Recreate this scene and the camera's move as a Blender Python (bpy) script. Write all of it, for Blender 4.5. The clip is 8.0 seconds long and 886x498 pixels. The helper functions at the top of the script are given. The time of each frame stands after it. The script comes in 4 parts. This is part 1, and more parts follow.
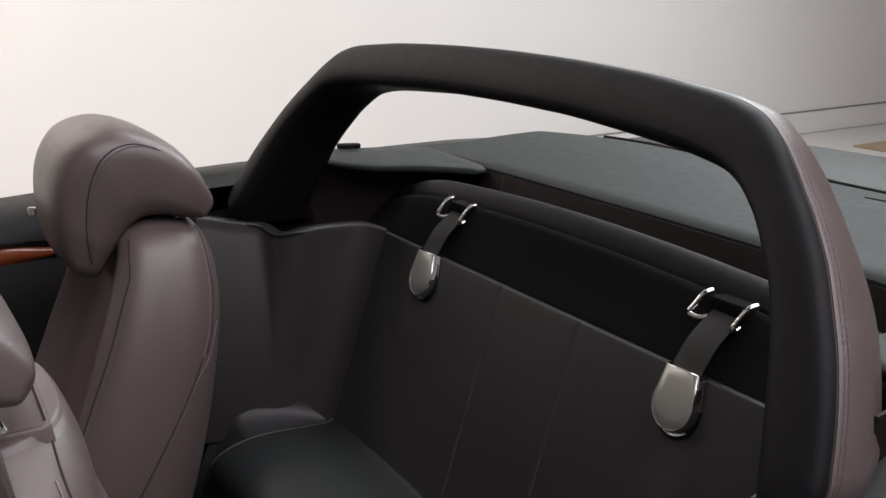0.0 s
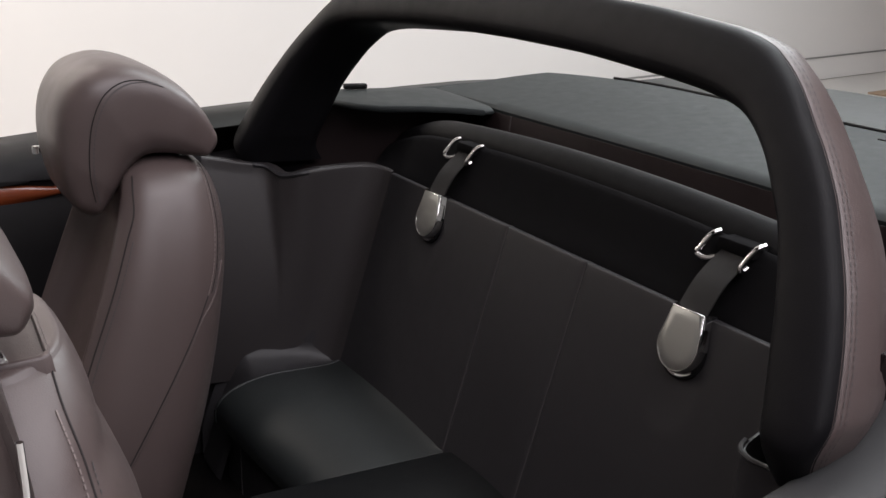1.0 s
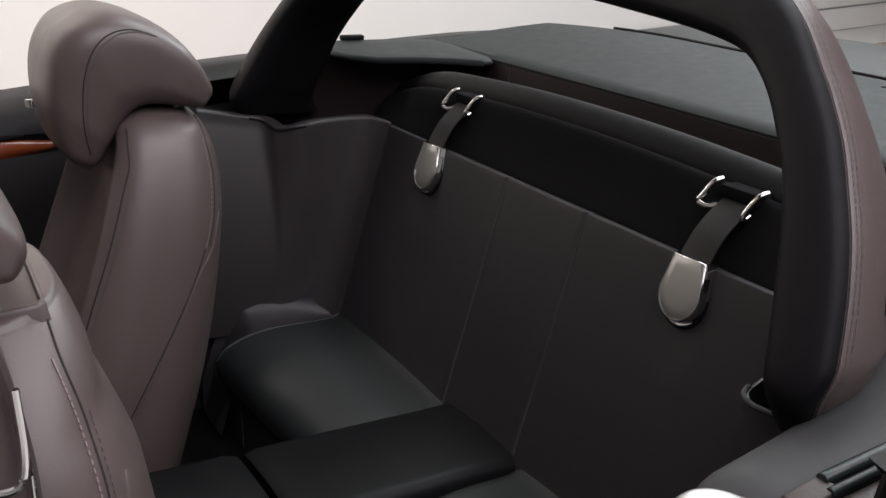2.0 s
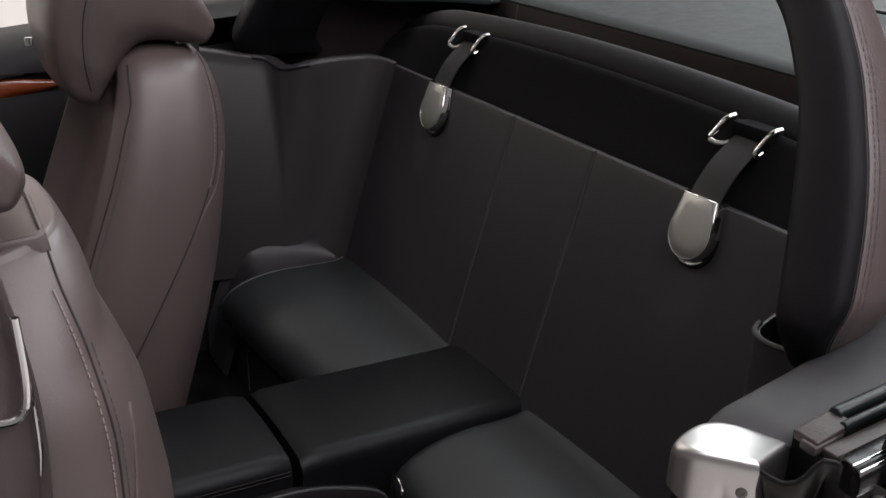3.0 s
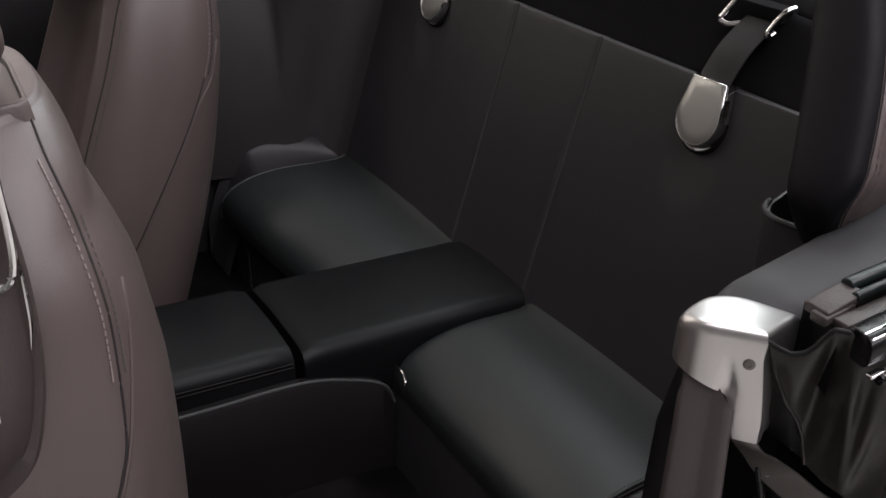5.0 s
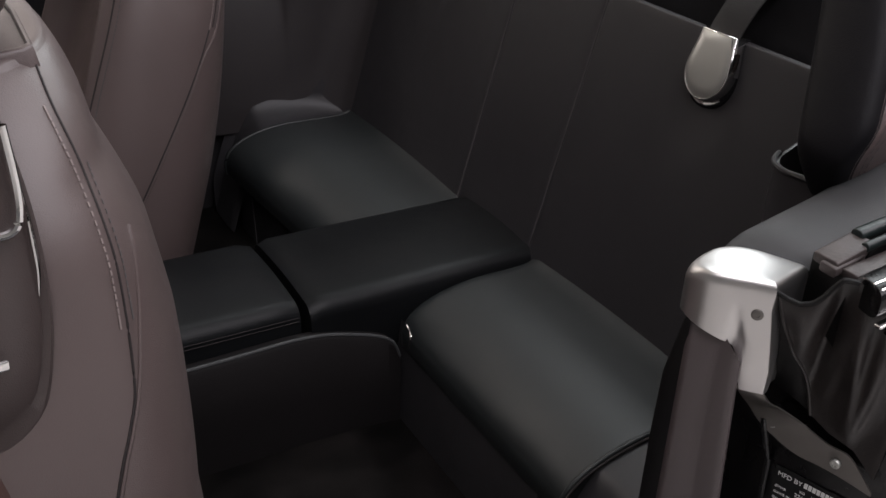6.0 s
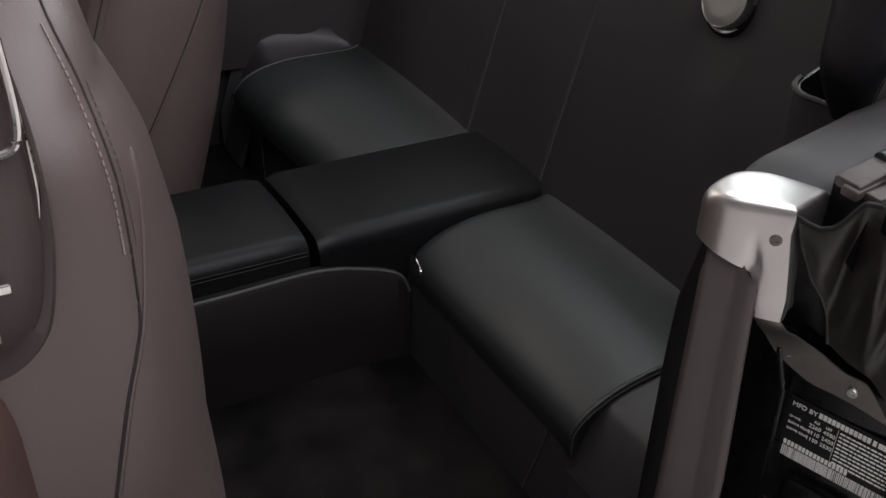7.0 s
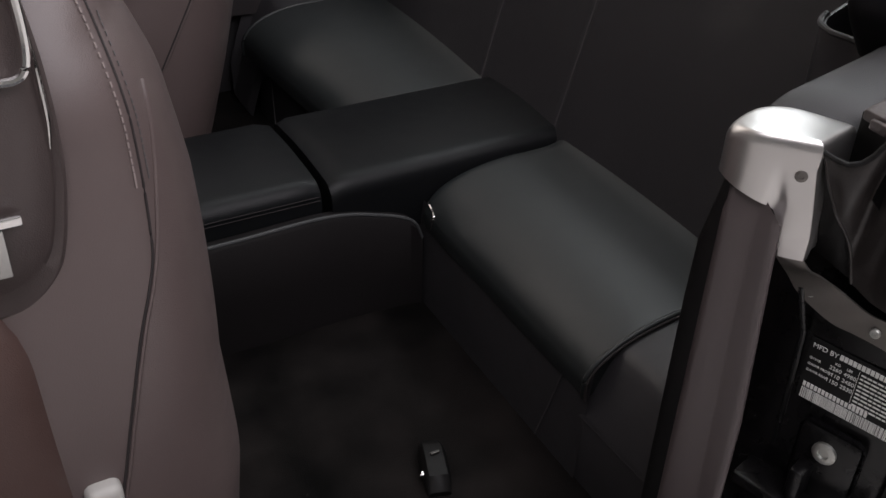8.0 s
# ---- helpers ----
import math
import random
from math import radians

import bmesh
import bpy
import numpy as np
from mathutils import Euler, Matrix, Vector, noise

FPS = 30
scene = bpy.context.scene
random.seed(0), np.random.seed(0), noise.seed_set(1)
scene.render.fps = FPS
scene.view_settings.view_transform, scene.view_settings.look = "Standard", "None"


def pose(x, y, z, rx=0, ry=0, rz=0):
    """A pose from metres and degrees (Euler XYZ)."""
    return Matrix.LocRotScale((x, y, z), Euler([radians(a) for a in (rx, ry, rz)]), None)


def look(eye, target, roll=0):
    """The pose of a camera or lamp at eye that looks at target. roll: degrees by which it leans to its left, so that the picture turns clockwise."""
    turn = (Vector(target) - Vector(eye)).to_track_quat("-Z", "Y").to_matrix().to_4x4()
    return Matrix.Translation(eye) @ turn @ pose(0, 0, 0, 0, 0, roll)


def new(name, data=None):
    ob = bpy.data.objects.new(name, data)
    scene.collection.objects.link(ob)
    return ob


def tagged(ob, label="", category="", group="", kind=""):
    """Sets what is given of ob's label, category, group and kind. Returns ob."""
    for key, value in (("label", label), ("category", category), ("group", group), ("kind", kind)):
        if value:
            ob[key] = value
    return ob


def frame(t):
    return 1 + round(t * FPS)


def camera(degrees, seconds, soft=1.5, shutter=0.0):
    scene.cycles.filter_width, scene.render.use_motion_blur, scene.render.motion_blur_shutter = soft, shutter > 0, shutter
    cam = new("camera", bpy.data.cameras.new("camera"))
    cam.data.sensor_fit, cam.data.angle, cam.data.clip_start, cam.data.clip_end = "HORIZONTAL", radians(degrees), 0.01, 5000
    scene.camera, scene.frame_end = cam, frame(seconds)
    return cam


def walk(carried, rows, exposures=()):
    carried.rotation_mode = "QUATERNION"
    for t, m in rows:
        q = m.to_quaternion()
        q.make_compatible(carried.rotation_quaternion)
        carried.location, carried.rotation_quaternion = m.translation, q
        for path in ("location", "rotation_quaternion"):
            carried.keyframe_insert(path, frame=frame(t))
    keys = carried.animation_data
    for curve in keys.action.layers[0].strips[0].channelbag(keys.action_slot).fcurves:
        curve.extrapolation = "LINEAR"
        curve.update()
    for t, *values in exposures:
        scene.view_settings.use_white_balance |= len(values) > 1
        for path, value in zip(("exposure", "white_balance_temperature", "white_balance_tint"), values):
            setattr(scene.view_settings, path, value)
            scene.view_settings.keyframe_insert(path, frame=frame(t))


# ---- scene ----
cam = camera(47.2, 8.0)
PATH = [
    (0, (-0.957, -1.242, 1.2), (0.057, 0.417, 0.731), 3.0),
    (0.3, (-0.954, -1.240, 1.196), (0.0444, 0.4152, 0.691), 3.0),
    (0.5, (-0.952, -1.239, 1.193), (0.036, 0.414, 0.654), 3.0),
    (0.7, (-0.950, -1.239, 1.190), (0.0350, 0.4105, 0.647), 3.1),
    (1, (-0.947, -1.238, 1.185), (0.042, 0.405, 0.616), 3.2),
    (1.5, (-0.944, -1.235, 1.179), (0.046, 0.392, 0.572), 3.0),
    (3, (-0.938, -1.219, 1.151), (0.022, 0.371, 0.41), 2.9),
    (3.5, (-0.933, -1.217, 1.142), (0.026, 0.352, 0.355), 2.7),
    (4, (-0.93, -1.215, 1.131), (0.015, 0.342, 0.304), 2.7),
    (4.5, (-0.929, -1.212, 1.124), (0.008, 0.327, 0.256), 2.7),
    (4.7, (-0.928, -1.212, 1.117), (0.003, 0.324, 0.238), 2.6),
    (6, (-0.931, -1.212, 1.1), (-0.029, 0.291, 0.137), 2.7),
    (6.5, (-0.929, -1.209, 1.088), (-0.049, 0.277, 0.079), 2.6),
    (7, (-0.926, -1.205, 1.078), (-0.065, 0.258, 0.02), 2.5),
    (7.5, (-0.927, -1.202, 1.069), (-0.09, 0.245, -0.03), 2.4),
    (8, (-0.929, -1.2, 1.058), (-0.104, 0.229, -0.072), 2.5),
]
# The cabin is laid out in its own axes (x to the tail, y to the passenger's side, z up), pitched to the level floor.
CAR = Matrix.Translation((0, 0, 0.74)) @ Matrix.Rotation(radians(4.0), 4, "Y") @ Matrix.Translation((0, 0, -0.74))
walk(cam, [(t, CAR @ look(eye, target, roll)) for t, eye, target, roll in PATH])

# ---- world and lights ----
world = bpy.data.worlds.new("showroom")
scene.world = world
world.use_nodes = True
world.node_tree.nodes["Background"].inputs[0].default_value = (0.95, 0.97, 1.0, 1)
world.node_tree.nodes["Background"].inputs[1].default_value = 0.07


def area(name, at, target, sx, sy, watts, color=(1, 1, 1)):
    lamp = bpy.data.lights.new(name, "AREA")
    lamp.shape, lamp.size, lamp.size_y, lamp.energy, lamp.color = "RECTANGLE", sx, sy, watts, color
    ob = new(name, lamp)
    ob.matrix_world = look(at, target)
    return ob


area("ceiling_panel_light", (1.7, 0.7, 4.3), (0.6, -0.2, 0.0), 2.8, 2.4, 145, (0.91, 0.97, 1.0))
area("ceiling_panel_light", (4.6, 2.6, 4.0), (-0.4, -0.9, 0.7), 2.6, 2.0, 150, (0.91, 0.97, 1.0))
area("ceiling_panel_light", (0.2, -2.4, 3.5), (0.1, -1.4, 0.4), 4.4, 3.0, 165, (0.97, 0.925, 0.985))
area("wall_wash_light", (-1.9, 2.6, 3.3), (-1.4, 4.0, 1.5), 2.6, 0.6, 102, (1.0, 0.915, 0.85))


# ---- materials ----
def material(name, color, rough=0.5, metal=0.0, spots=0.12, scale=6.0, grain=0.0, grain_scale=900.0, coat=0.0, rand=0.0, spec=0.5, rough_var=0.08, streak=None, contrast=1.0):
    """A surface with blotches at one scale, fine relief at another and an uneven gloss."""
    m = bpy.data.materials.new(name)
    m.use_nodes = True
    nt = m.node_tree
    b = nt.nodes["Principled BSDF"]
    link = nt.links.new
    tc = nt.nodes.new("ShaderNodeTexCoord")
    src = tc.outputs["Object"]
    if streak:
        mp = nt.nodes.new("ShaderNodeMapping")
        mp.inputs["Scale"].default_value = streak
        link(src, mp.inputs["Vector"])
        src = mp.outputs["Vector"]
    n1 = nt.nodes.new("ShaderNodeTexNoise")
    n1.inputs["Scale"].default_value, n1.inputs["Detail"].default_value = scale, 5.0
    link(src, n1.inputs["Vector"])
    ramp = nt.nodes.new("ShaderNodeMix")
    ramp.data_type = "RGBA"
    lo = [c * (1 - spots) for c in color]
    hi = [min(1, c * (1 + spots)) for c in color]
    ramp.inputs[6].default_value = (*lo, 1)
    ramp.inputs[7].default_value = (*hi, 1)
    cr = nt.nodes.new("ShaderNodeMapRange")
    cr.inputs["From Min"].default_value, cr.inputs["From Max"].default_value = 0.5 - 0.5 / contrast, 0.5 + 0.5 / contrast
    link(n1.outputs["Fac"], cr.inputs["Value"])
    link(cr.outputs["Result"], ramp.inputs[0])
    link(ramp.outputs[2], b.inputs["Base Color"])
    rr = nt.nodes.new("ShaderNodeMapRange")
    rr.inputs["To Min"].default_value, rr.inputs["To Max"].default_value = max(0.02, rough - rough_var), min(1, rough + rough_var)
    n2 = nt.nodes.new("ShaderNodeTexNoise")
    n2.inputs["Scale"].default_value, n2.inputs["Detail"].default_value = scale * 7, 3.0
    link(src, n2.inputs["Vector"])
    link(n2.outputs["Fac"], rr.inputs["Value"])
    link(rr.outputs["Result"], b.inputs["Roughness"])
    b.inputs["Metallic"].default_value = metal
    b.inputs["Specular IOR Level"].default_value = spec
    b.inputs["Coat Weight"].default_value = coat
    b.inputs["Coat Roughness"].default_value = 0.05
    if grain:
        vo = nt.nodes.new("ShaderNodeTexVoronoi")
        vo.inputs["Scale"].default_value = grain_scale
        link(tc.outputs["Object"], vo.inputs["Vector"])
        n3 = nt.nodes.new("ShaderNodeTexNoise")
        n3.inputs["Scale"].default_value, n3.inputs["Detail"].default_value = 40.0, 4.0
        link(tc.outputs["Object"], n3.inputs["Vector"])
        add = nt.nodes.new("ShaderNodeMath")
        add.operation = "MULTIPLY_ADD"
        add.inputs[1].default_value = 0.6
        link(vo.outputs["Distance"], add.inputs[0])
        link(n3.outputs["Fac"], add.inputs[2])
        bu = nt.nodes.new("ShaderNodeBump")
        bu.inputs["Strength"].default_value, bu.inputs["Distance"].default_value = grain, 0.0006
        link(add.outputs[0], bu.inputs["Height"])
        link(bu.outputs["Normal"], b.inputs["Normal"])
    return m


MOCHA = material("mocha leather", (0.092, 0.0685, 0.0655), 0.40, grain=0.35, spots=0.1, spec=0.62)
PAD = material("black green leather", (0.0120, 0.0143, 0.0146), 0.50, grain=0.08, spots=0.12, spec=0.55, rough_var=0.03)
ARM = material("deep black leather", (0.0052, 0.0056, 0.0062), 0.42, grain=0.2, spots=0.15, spec=0.16)
CONSOLE = material("brown black vinyl", (0.0098, 0.0086, 0.0088), 0.5, grain=0.3, spots=0.15, spec=0.25)
OUTLET = material("dark brown moulded plastic", (0.058, 0.044, 0.042), 0.45, grain=0.3, spots=0.12)
MOCHA_RED = material("reddish brown leather", (0.062, 0.036, 0.031), 0.5, grain=0.35, spots=0.12)
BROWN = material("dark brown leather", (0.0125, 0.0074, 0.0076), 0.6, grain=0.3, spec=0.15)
BLACK = material("black leather", (0.0270, 0.0256, 0.0278), 0.46, grain=0.35, spots=0.15, spec=0.42)
# side panel leather, lightened for the side that catches more light
PANEL_LIT = material("charcoal brown leather, lit side", (0.0310, 0.0272, 0.0278), 0.44, grain=0.35, spots=0.15)
BLACK_SOFT = material("black fabric", (0.0088, 0.0084, 0.0092), 0.9, grain=0.6, grain_scale=1600, spec=0.08)
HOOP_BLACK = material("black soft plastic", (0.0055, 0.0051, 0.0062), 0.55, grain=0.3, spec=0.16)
DOOR_TRIM = material("charcoal door trim", (0.0125, 0.0118, 0.0128), 0.55, grain=0.3, spec=0.2)
ROLL = material("black padded vinyl", (0.0060, 0.0057, 0.0064), 0.6, grain=0.4, spec=0.12)
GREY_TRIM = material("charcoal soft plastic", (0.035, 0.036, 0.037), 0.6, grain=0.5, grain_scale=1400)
TONNEAU = material("grey painted cover", (0.025, 0.0285, 0.0285), 0.55, spots=0.08, grain=0.15, spec=0.12)
POST = material("grey brown plastic", (0.056, 0.044, 0.044), 0.38, spots=0.12, grain=0.2)
BODY = material("waxed dark green paint", (0.014, 0.0140, 0.0130), 0.5, spots=0.1, spec=0.2, rough_var=0.04)
JAMB = material("black car paint", (0.0030, 0.0028, 0.0032), 0.28, coat=0.1, rough_var=0.06, spec=0.3)
RUBBER = material("black rubber", (0.0150, 0.0120, 0.0112), 0.42, spots=0.3, scale=25, rough_var=0.08, grain=0.25, grain_scale=500)
SEAL_GREEN = material("dark green rubber", (0.011, 0.017, 0.0165), 0.40, spots=0.2, scale=30)
BLACK_RUBBER = material("matt black rubber", (0.0050, 0.0046, 0.0046), 0.55, spec=0.2, spots=0.15, scale=25)
RUBBER_TAN = material("worn brown rubber", (0.055, 0.044, 0.042), 0.5, spots=0.45, scale=60, grain=0.5, grain_scale=300)
# darker copy of the cap's metal, for the rail that turns from the light
ALU_DARK = material("aluminium sheet, shaded grey", (0.19, 0.178, 0.166), 0.46, 1.0, spots=0.12, scale=25)
CHROME = material("chrome", (0.82, 0.81, 0.80), 0.08, 1.0, spots=0.04, rough_var=0.03)
SATIN = material("satin nickel", (0.50, 0.505, 0.48), 0.46, 1.0, spots=0.03, scale=20, rough_var=0.015)
ALU = material("brushed aluminium", (0.60, 0.585, 0.575), 0.35, 1.0, spots=0.04, scale=30, rough_var=0.03)
DARK_METAL = material("dark grey metal", (0.10, 0.095, 0.09), 0.4, 0.8, spots=0.15, scale=30)
WEB = material("grey webbing", (0.020, 0.0185, 0.018), 0.75, grain=1.0, grain_scale=1200)
CARPET = material("black carpet", (0.0060, 0.0050, 0.0047), 0.95, spots=0.9, scale=9, grain=1.0, grain_scale=700, spec=0.1, contrast=2.6)
WOOD = material("burl walnut", (0.22, 0.048, 0.016), 0.2, spots=0.55, scale=14, coat=0.8, streak=(1, 1, 5))
THREAD = material("pale brown thread", (0.21, 0.17, 0.16), 0.8)
THREAD_DARK = material("grey thread", (0.085, 0.078, 0.078), 0.8)
THREAD_BLACK = material("charcoal thread", (0.052, 0.047, 0.049), 0.7)
SEAM = material("dark seam", (0.016, 0.012, 0.012), 0.8)
WHITE_INK = material("white print", (0.62, 0.62, 0.60), 0.6)
LABEL = material("black label film", (0.005, 0.005, 0.005), 0.5, spec=0.25)
LIGHT_GREY = material("light grey plastic", (0.34, 0.33, 0.31), 0.5)
WALL = material("white painted wall", (0.80, 0.775, 0.755), 0.7, spots=0.02, scale=1.5)
DIM = material("grey wall paint", (0.38, 0.375, 0.375), 0.8, spots=0.05, scale=1.5)
FLOOR = material("pale grey floor", (0.52, 0.50, 0.48), 0.35, spots=0.04, scale=2.5)
TRIM_GREY = material("grey trim paint", (0.25, 0.245, 0.235), 0.6)
TAN = material("tan floor mat", (0.30, 0.21, 0.14), 0.8)


# ---- building helpers ----
def root(name, label, category, group="", kind="", at=CAR):
    ob = new(name)
    ob.empty_display_size = 0.05
    ob.matrix_world = at
    return tagged(ob, label, category, group, kind)


def finish(ob, mat, sharp=38):
    me = ob.data
    if mat is not None:
        me.materials.append(mat)
    me.polygons.foreach_set("use_smooth", [True] * len(me.polygons))
    me.set_sharp_from_angle(angle=radians(sharp))
    return ob


def part(name, bm, mat, parent=None, label="", sharp=38):
    me = bpy.data.meshes.new(name)
    bmesh.ops.recalc_face_normals(bm, faces=bm.faces)
    bm.to_mesh(me)
    bm.free()
    ob = finish(new(name, me), mat, sharp)
    if parent is not None:
        ob.parent = parent
    return tagged(ob, label)


def V(*a):
    return Vector(a)


def smooth_path(pts, n):
    """n points on a smooth curve through the given ones, evenly by parameter."""
    pts = [Vector(p) for p in pts]
    out = []
    m = len(pts) - 1
    for i in range(n):
        u = i / (n - 1) * m
        k = min(int(u), m - 1)
        f = u - k
        p0, p1, p2, p3 = pts[max(k - 1, 0)], pts[k], pts[k + 1], pts[min(k + 2, m)]
        out.append(0.5 * (2 * p1 + (p2 - p0) * f + (2 * p0 - 5 * p1 + 4 * p2 - p3) * f * f + (3 * p1 - p0 - 3 * p2 + p3) * f**3))
    return out


def interp(x, xs, ys):
    return float(np.interp(x, xs, ys))


def loft(rings, closed=True, caps=True):
    """Joins rings of equally many points."""
    bm = bmesh.new()
    rows = [[bm.verts.new(p) for p in r] for r in rings]
    n = len(rows[0])
    for a, b in zip(rows[:-1], rows[1:]):
        for i in range(n if closed else n - 1):
            j = (i + 1) % n
            bm.faces.new((a[i], a[j], b[j], b[i]))
    if caps and closed:
        bm.faces.new(rows[0][::-1])
        bm.faces.new(rows[-1])
    bmesh.ops.remove_doubles(bm, verts=bm.verts, dist=1e-6)
    return bm


def tube(path, r, sides=8):
    """A round bar along a path; r may be a list."""
    path = [Vector(p) for p in path]
    rings = []
    up = V(0, 0, 1)
    for i, p in enumerate(path):
        d = (path[min(i + 1, len(path) - 1)] - path[max(i - 1, 0)]).normalized()
        a = d.cross(up if abs(d.z) < 0.95 else V(1, 0, 0)).normalized()
        b = d.cross(a)
        rad = r[i] if isinstance(r, (list, tuple)) else r
        rings.append([p + rad * (math.cos(q) * a + math.sin(q) * b) for q in (2 * math.pi * k / sides for k in range(sides))])
    return loft(rings)


def block(x0, x1, y0, y1, z0, z1, bevel=0.004, seg=2):
    bm = bmesh.new()
    bmesh.ops.create_cube(bm, size=1)
    for v in bm.verts:
        v.co = V(x0 if v.co.x < 0 else x1, y0 if v.co.y < 0 else y1, z0 if v.co.z < 0 else z1)
    if bevel:
        bmesh.ops.bevel(bm, geom=bm.edges[:], offset=bevel, segments=seg, affect="EDGES", profile=0.5)
    return bm


def disc_screw(at, axis, r, depth, mat, parent, name="screw"):
    axis = Vector(axis).normalized()
    a = axis.orthogonal().normalized()
    b = axis.cross(a)
    rings = [[Vector(at) + axis * h + s * r * (math.cos(q) * a + math.sin(q) * b) for q in (2 * math.pi * k / 16 for k in range(16))]
             for s, h in ((1, 0), (1, depth * 0.7), (0.85, depth), (0.45, depth), (0.4, depth * 0.5))]
    return part(name, loft(rings), mat, parent)


def thick(bm, t):
    """Gives a sheet a thickness."""
    bmesh.ops.recalc_face_normals(bm, faces=bm.faces)
    bmesh.ops.solidify(bm, geom=bm.faces[:], thickness=t)
    return bm


def on_surface(ob, pts, ray):
    """The given points moved along ray onto a thing's surface (in its own axes)."""
    out = []
    ray = Vector(ray).normalized()
    for p in pts:
        hit, place, normal, _ = ob.ray_cast(Vector(p) - ray * 1.0, ray)
        if hit:
            out.append((place, normal))
    return out


def seam_line(ob, pts, ray, parent, r=0.0013, mat=SEAM, name="seam", n=60):
    hits = on_surface(ob, smooth_path(pts, n), ray)
    if len(hits) > 3:
        return part(name, tube([p + q * 0.0002 for p, q in hits], r, 6), mat, parent)


def stitches(ob, pts, ray, parent, n, mat=THREAD, length=0.0045, r=0.0007):
    """A row of short threads on a surface, as one piece."""
    hits = on_surface(ob, smooth_path(pts, n * 2), ray)
    bm = bmesh.new()
    for (a, na), (b, nb) in zip(hits[0:-1:2], hits[1::2]):
        d = (b - a)
        if d.length < 1e-5 or d.length > 0.05:
            continue
        d = d.normalized() * length
        c = (a + b) / 2 + na * 0.0004
        s = d.cross(na).normalized() * r
        vs = [bm.verts.new(q) for q in (c - d / 2 - s, c + d / 2 - s, c + d / 2 + s, c - d / 2 + s)]
        ws = [bm.verts.new(q.co + na * r * 1.2) for q in vs]
        bm.faces.new(ws)
        for i in range(4):
            bm.faces.new((vs[i], vs[(i + 1) % 4], ws[(i + 1) % 4], ws[i]))
    return tagged(part("stitching", bm, mat, parent), kind="stuff")


# ---- showroom ----
def slab(name, x0, x1, y0, y1, z0, z1, mat, label, cat):
    ob = part(name, block(x0, x1, y0, y1, z0, z1, 0), mat)
    return tagged(ob, label, cat, kind="structure")


slab("floor", -8, 14, -6, 4.0, -0.1, 0, FLOOR, "pale grey smooth showroom floor", "floor")
slab("wall_north", -8, 14, 4.0, 4.2, -0.1, 4.4, WALL, "white painted showroom wall behind the car", "wall")
slab("wall_south", -8, 14, -6.2, -6.0, -0.1, 4.4, DIM, "grey showroom wall", "wall")
slab("wall_west", -8.2, -8, -6, 4.0, -0.1, 4.4, DIM, "grey showroom end wall", "wall")
slab("wall_east", 14, 14.2, -6, 4.0, -0.1, 4.4, DIM, "grey showroom end wall", "wall")
slab("ceiling", -8.2, 14.2, -6.2, 4.2, 4.4, 4.5, WALL, "white painted showroom ceiling", "ceiling")
slab("baseboard", -8, 14, 3.985, 3.998, 0.004, 0.165, WALL, "white painted baseboard along the wall", "baseboard")
slab("trim", -8, 14, 3.982, 3.998, 0.166, 0.176, TRIM_GREY, "grey narrow trim strip above the baseboard", "trim")
slab("floor_mat", 5.2, 9.0, 2.6, 3.4, 0.001, 0.012, TAN, "tan floor mat lying by the wall", "mat")

# ---- the car: rear wall of the cabin ----
YC = 0.02  # middle of the car


def wall_x(z):
    return -0.105 + 0.2625 * (z - 0.34)


BUCKLES = (0.362, -0.322)
SEAMS = (0.127, -0.088)


def dents(y, z):
    d = 0.0
    for yc in BUCKLES:
        q = ((y - yc) / 0.054) ** 2 + ((z - 0.655) / 0.085) ** 2
        if q < 1:
            d += 0.005 * (1 - q) ** 1.2
    for ys in SEAMS:
        d += 0.0022 * math.exp(-(((y - ys) / 0.0045) ** 2))
    return d


def rear_wall_point(s, v, side):
    """s: metres along the wall in plan from the car's middle; v: 0 at the foot, 1 at the rim."""
    straight = 0.535
    z0 = 0.30
    if s <= straight:
        z = z0 + (0.7375 - z0) * v
        y = YC + side * s
        return V(wall_x(z) + dents(y, z), y, z)
    return side_point(s - straight, v, side)


def side_path(z, side):
    """The side panel in plan: out of the rear wall's corner, round the roll bar's socket, then forwards; (x, y, rim height)."""
    w = wall_x(z)
    e = min(-0.165, w - 0.085)
    if side < 0:
        f, g = min(-0.221, e - 0.03), min(-0.229, e - 0.04)
        return [V(w, 0.535, 0.740), V(w - 0.012, 0.560, 0.742), V(w - 0.042, 0.590, 0.743), V((w - 0.042 + e) / 2, 0.612, 0.743), V(e, 0.628, 0.742), V(f + 0.022, 0.636, 0.738), V(f - 0.004, 0.643, 0.732), V(g - 0.006, 0.662, 0.730), V(g - 0.006, 0.706, 0.728), V(g - 0.03, 0.722, 0.69), V(-0.335, 0.724, 0.62)]
    ends = [V(-0.275, 0.682, 0.743), V(-0.36, 0.692, 0.757), V(-0.46, 0.70, 0.765)]
    f, g = min(-0.200, e - 0.025), min(-0.222, e - 0.045)
    upper = [V(w, 0.535, 0.740), V(w - 0.012, 0.560, 0.742), V(w - 0.042, 0.583, 0.744), V((w - 0.042 + e) / 2, 0.597, 0.739), V(e, 0.603, 0.732), V(f, 0.632, 0.723), V(g, 0.668, 0.736), *ends]
    plain = [0.535, 0.560, 0.583, 0.593, 0.598, 0.603, 0.608, 0.615, 0.622, 0.630]
    k = max(0.0, min(1.0, (z - 0.40) / 0.33)) ** 1.6
    return [V(p.x, q + (p.y - q) * k, p.z) for p, q in zip(upper, plain)]


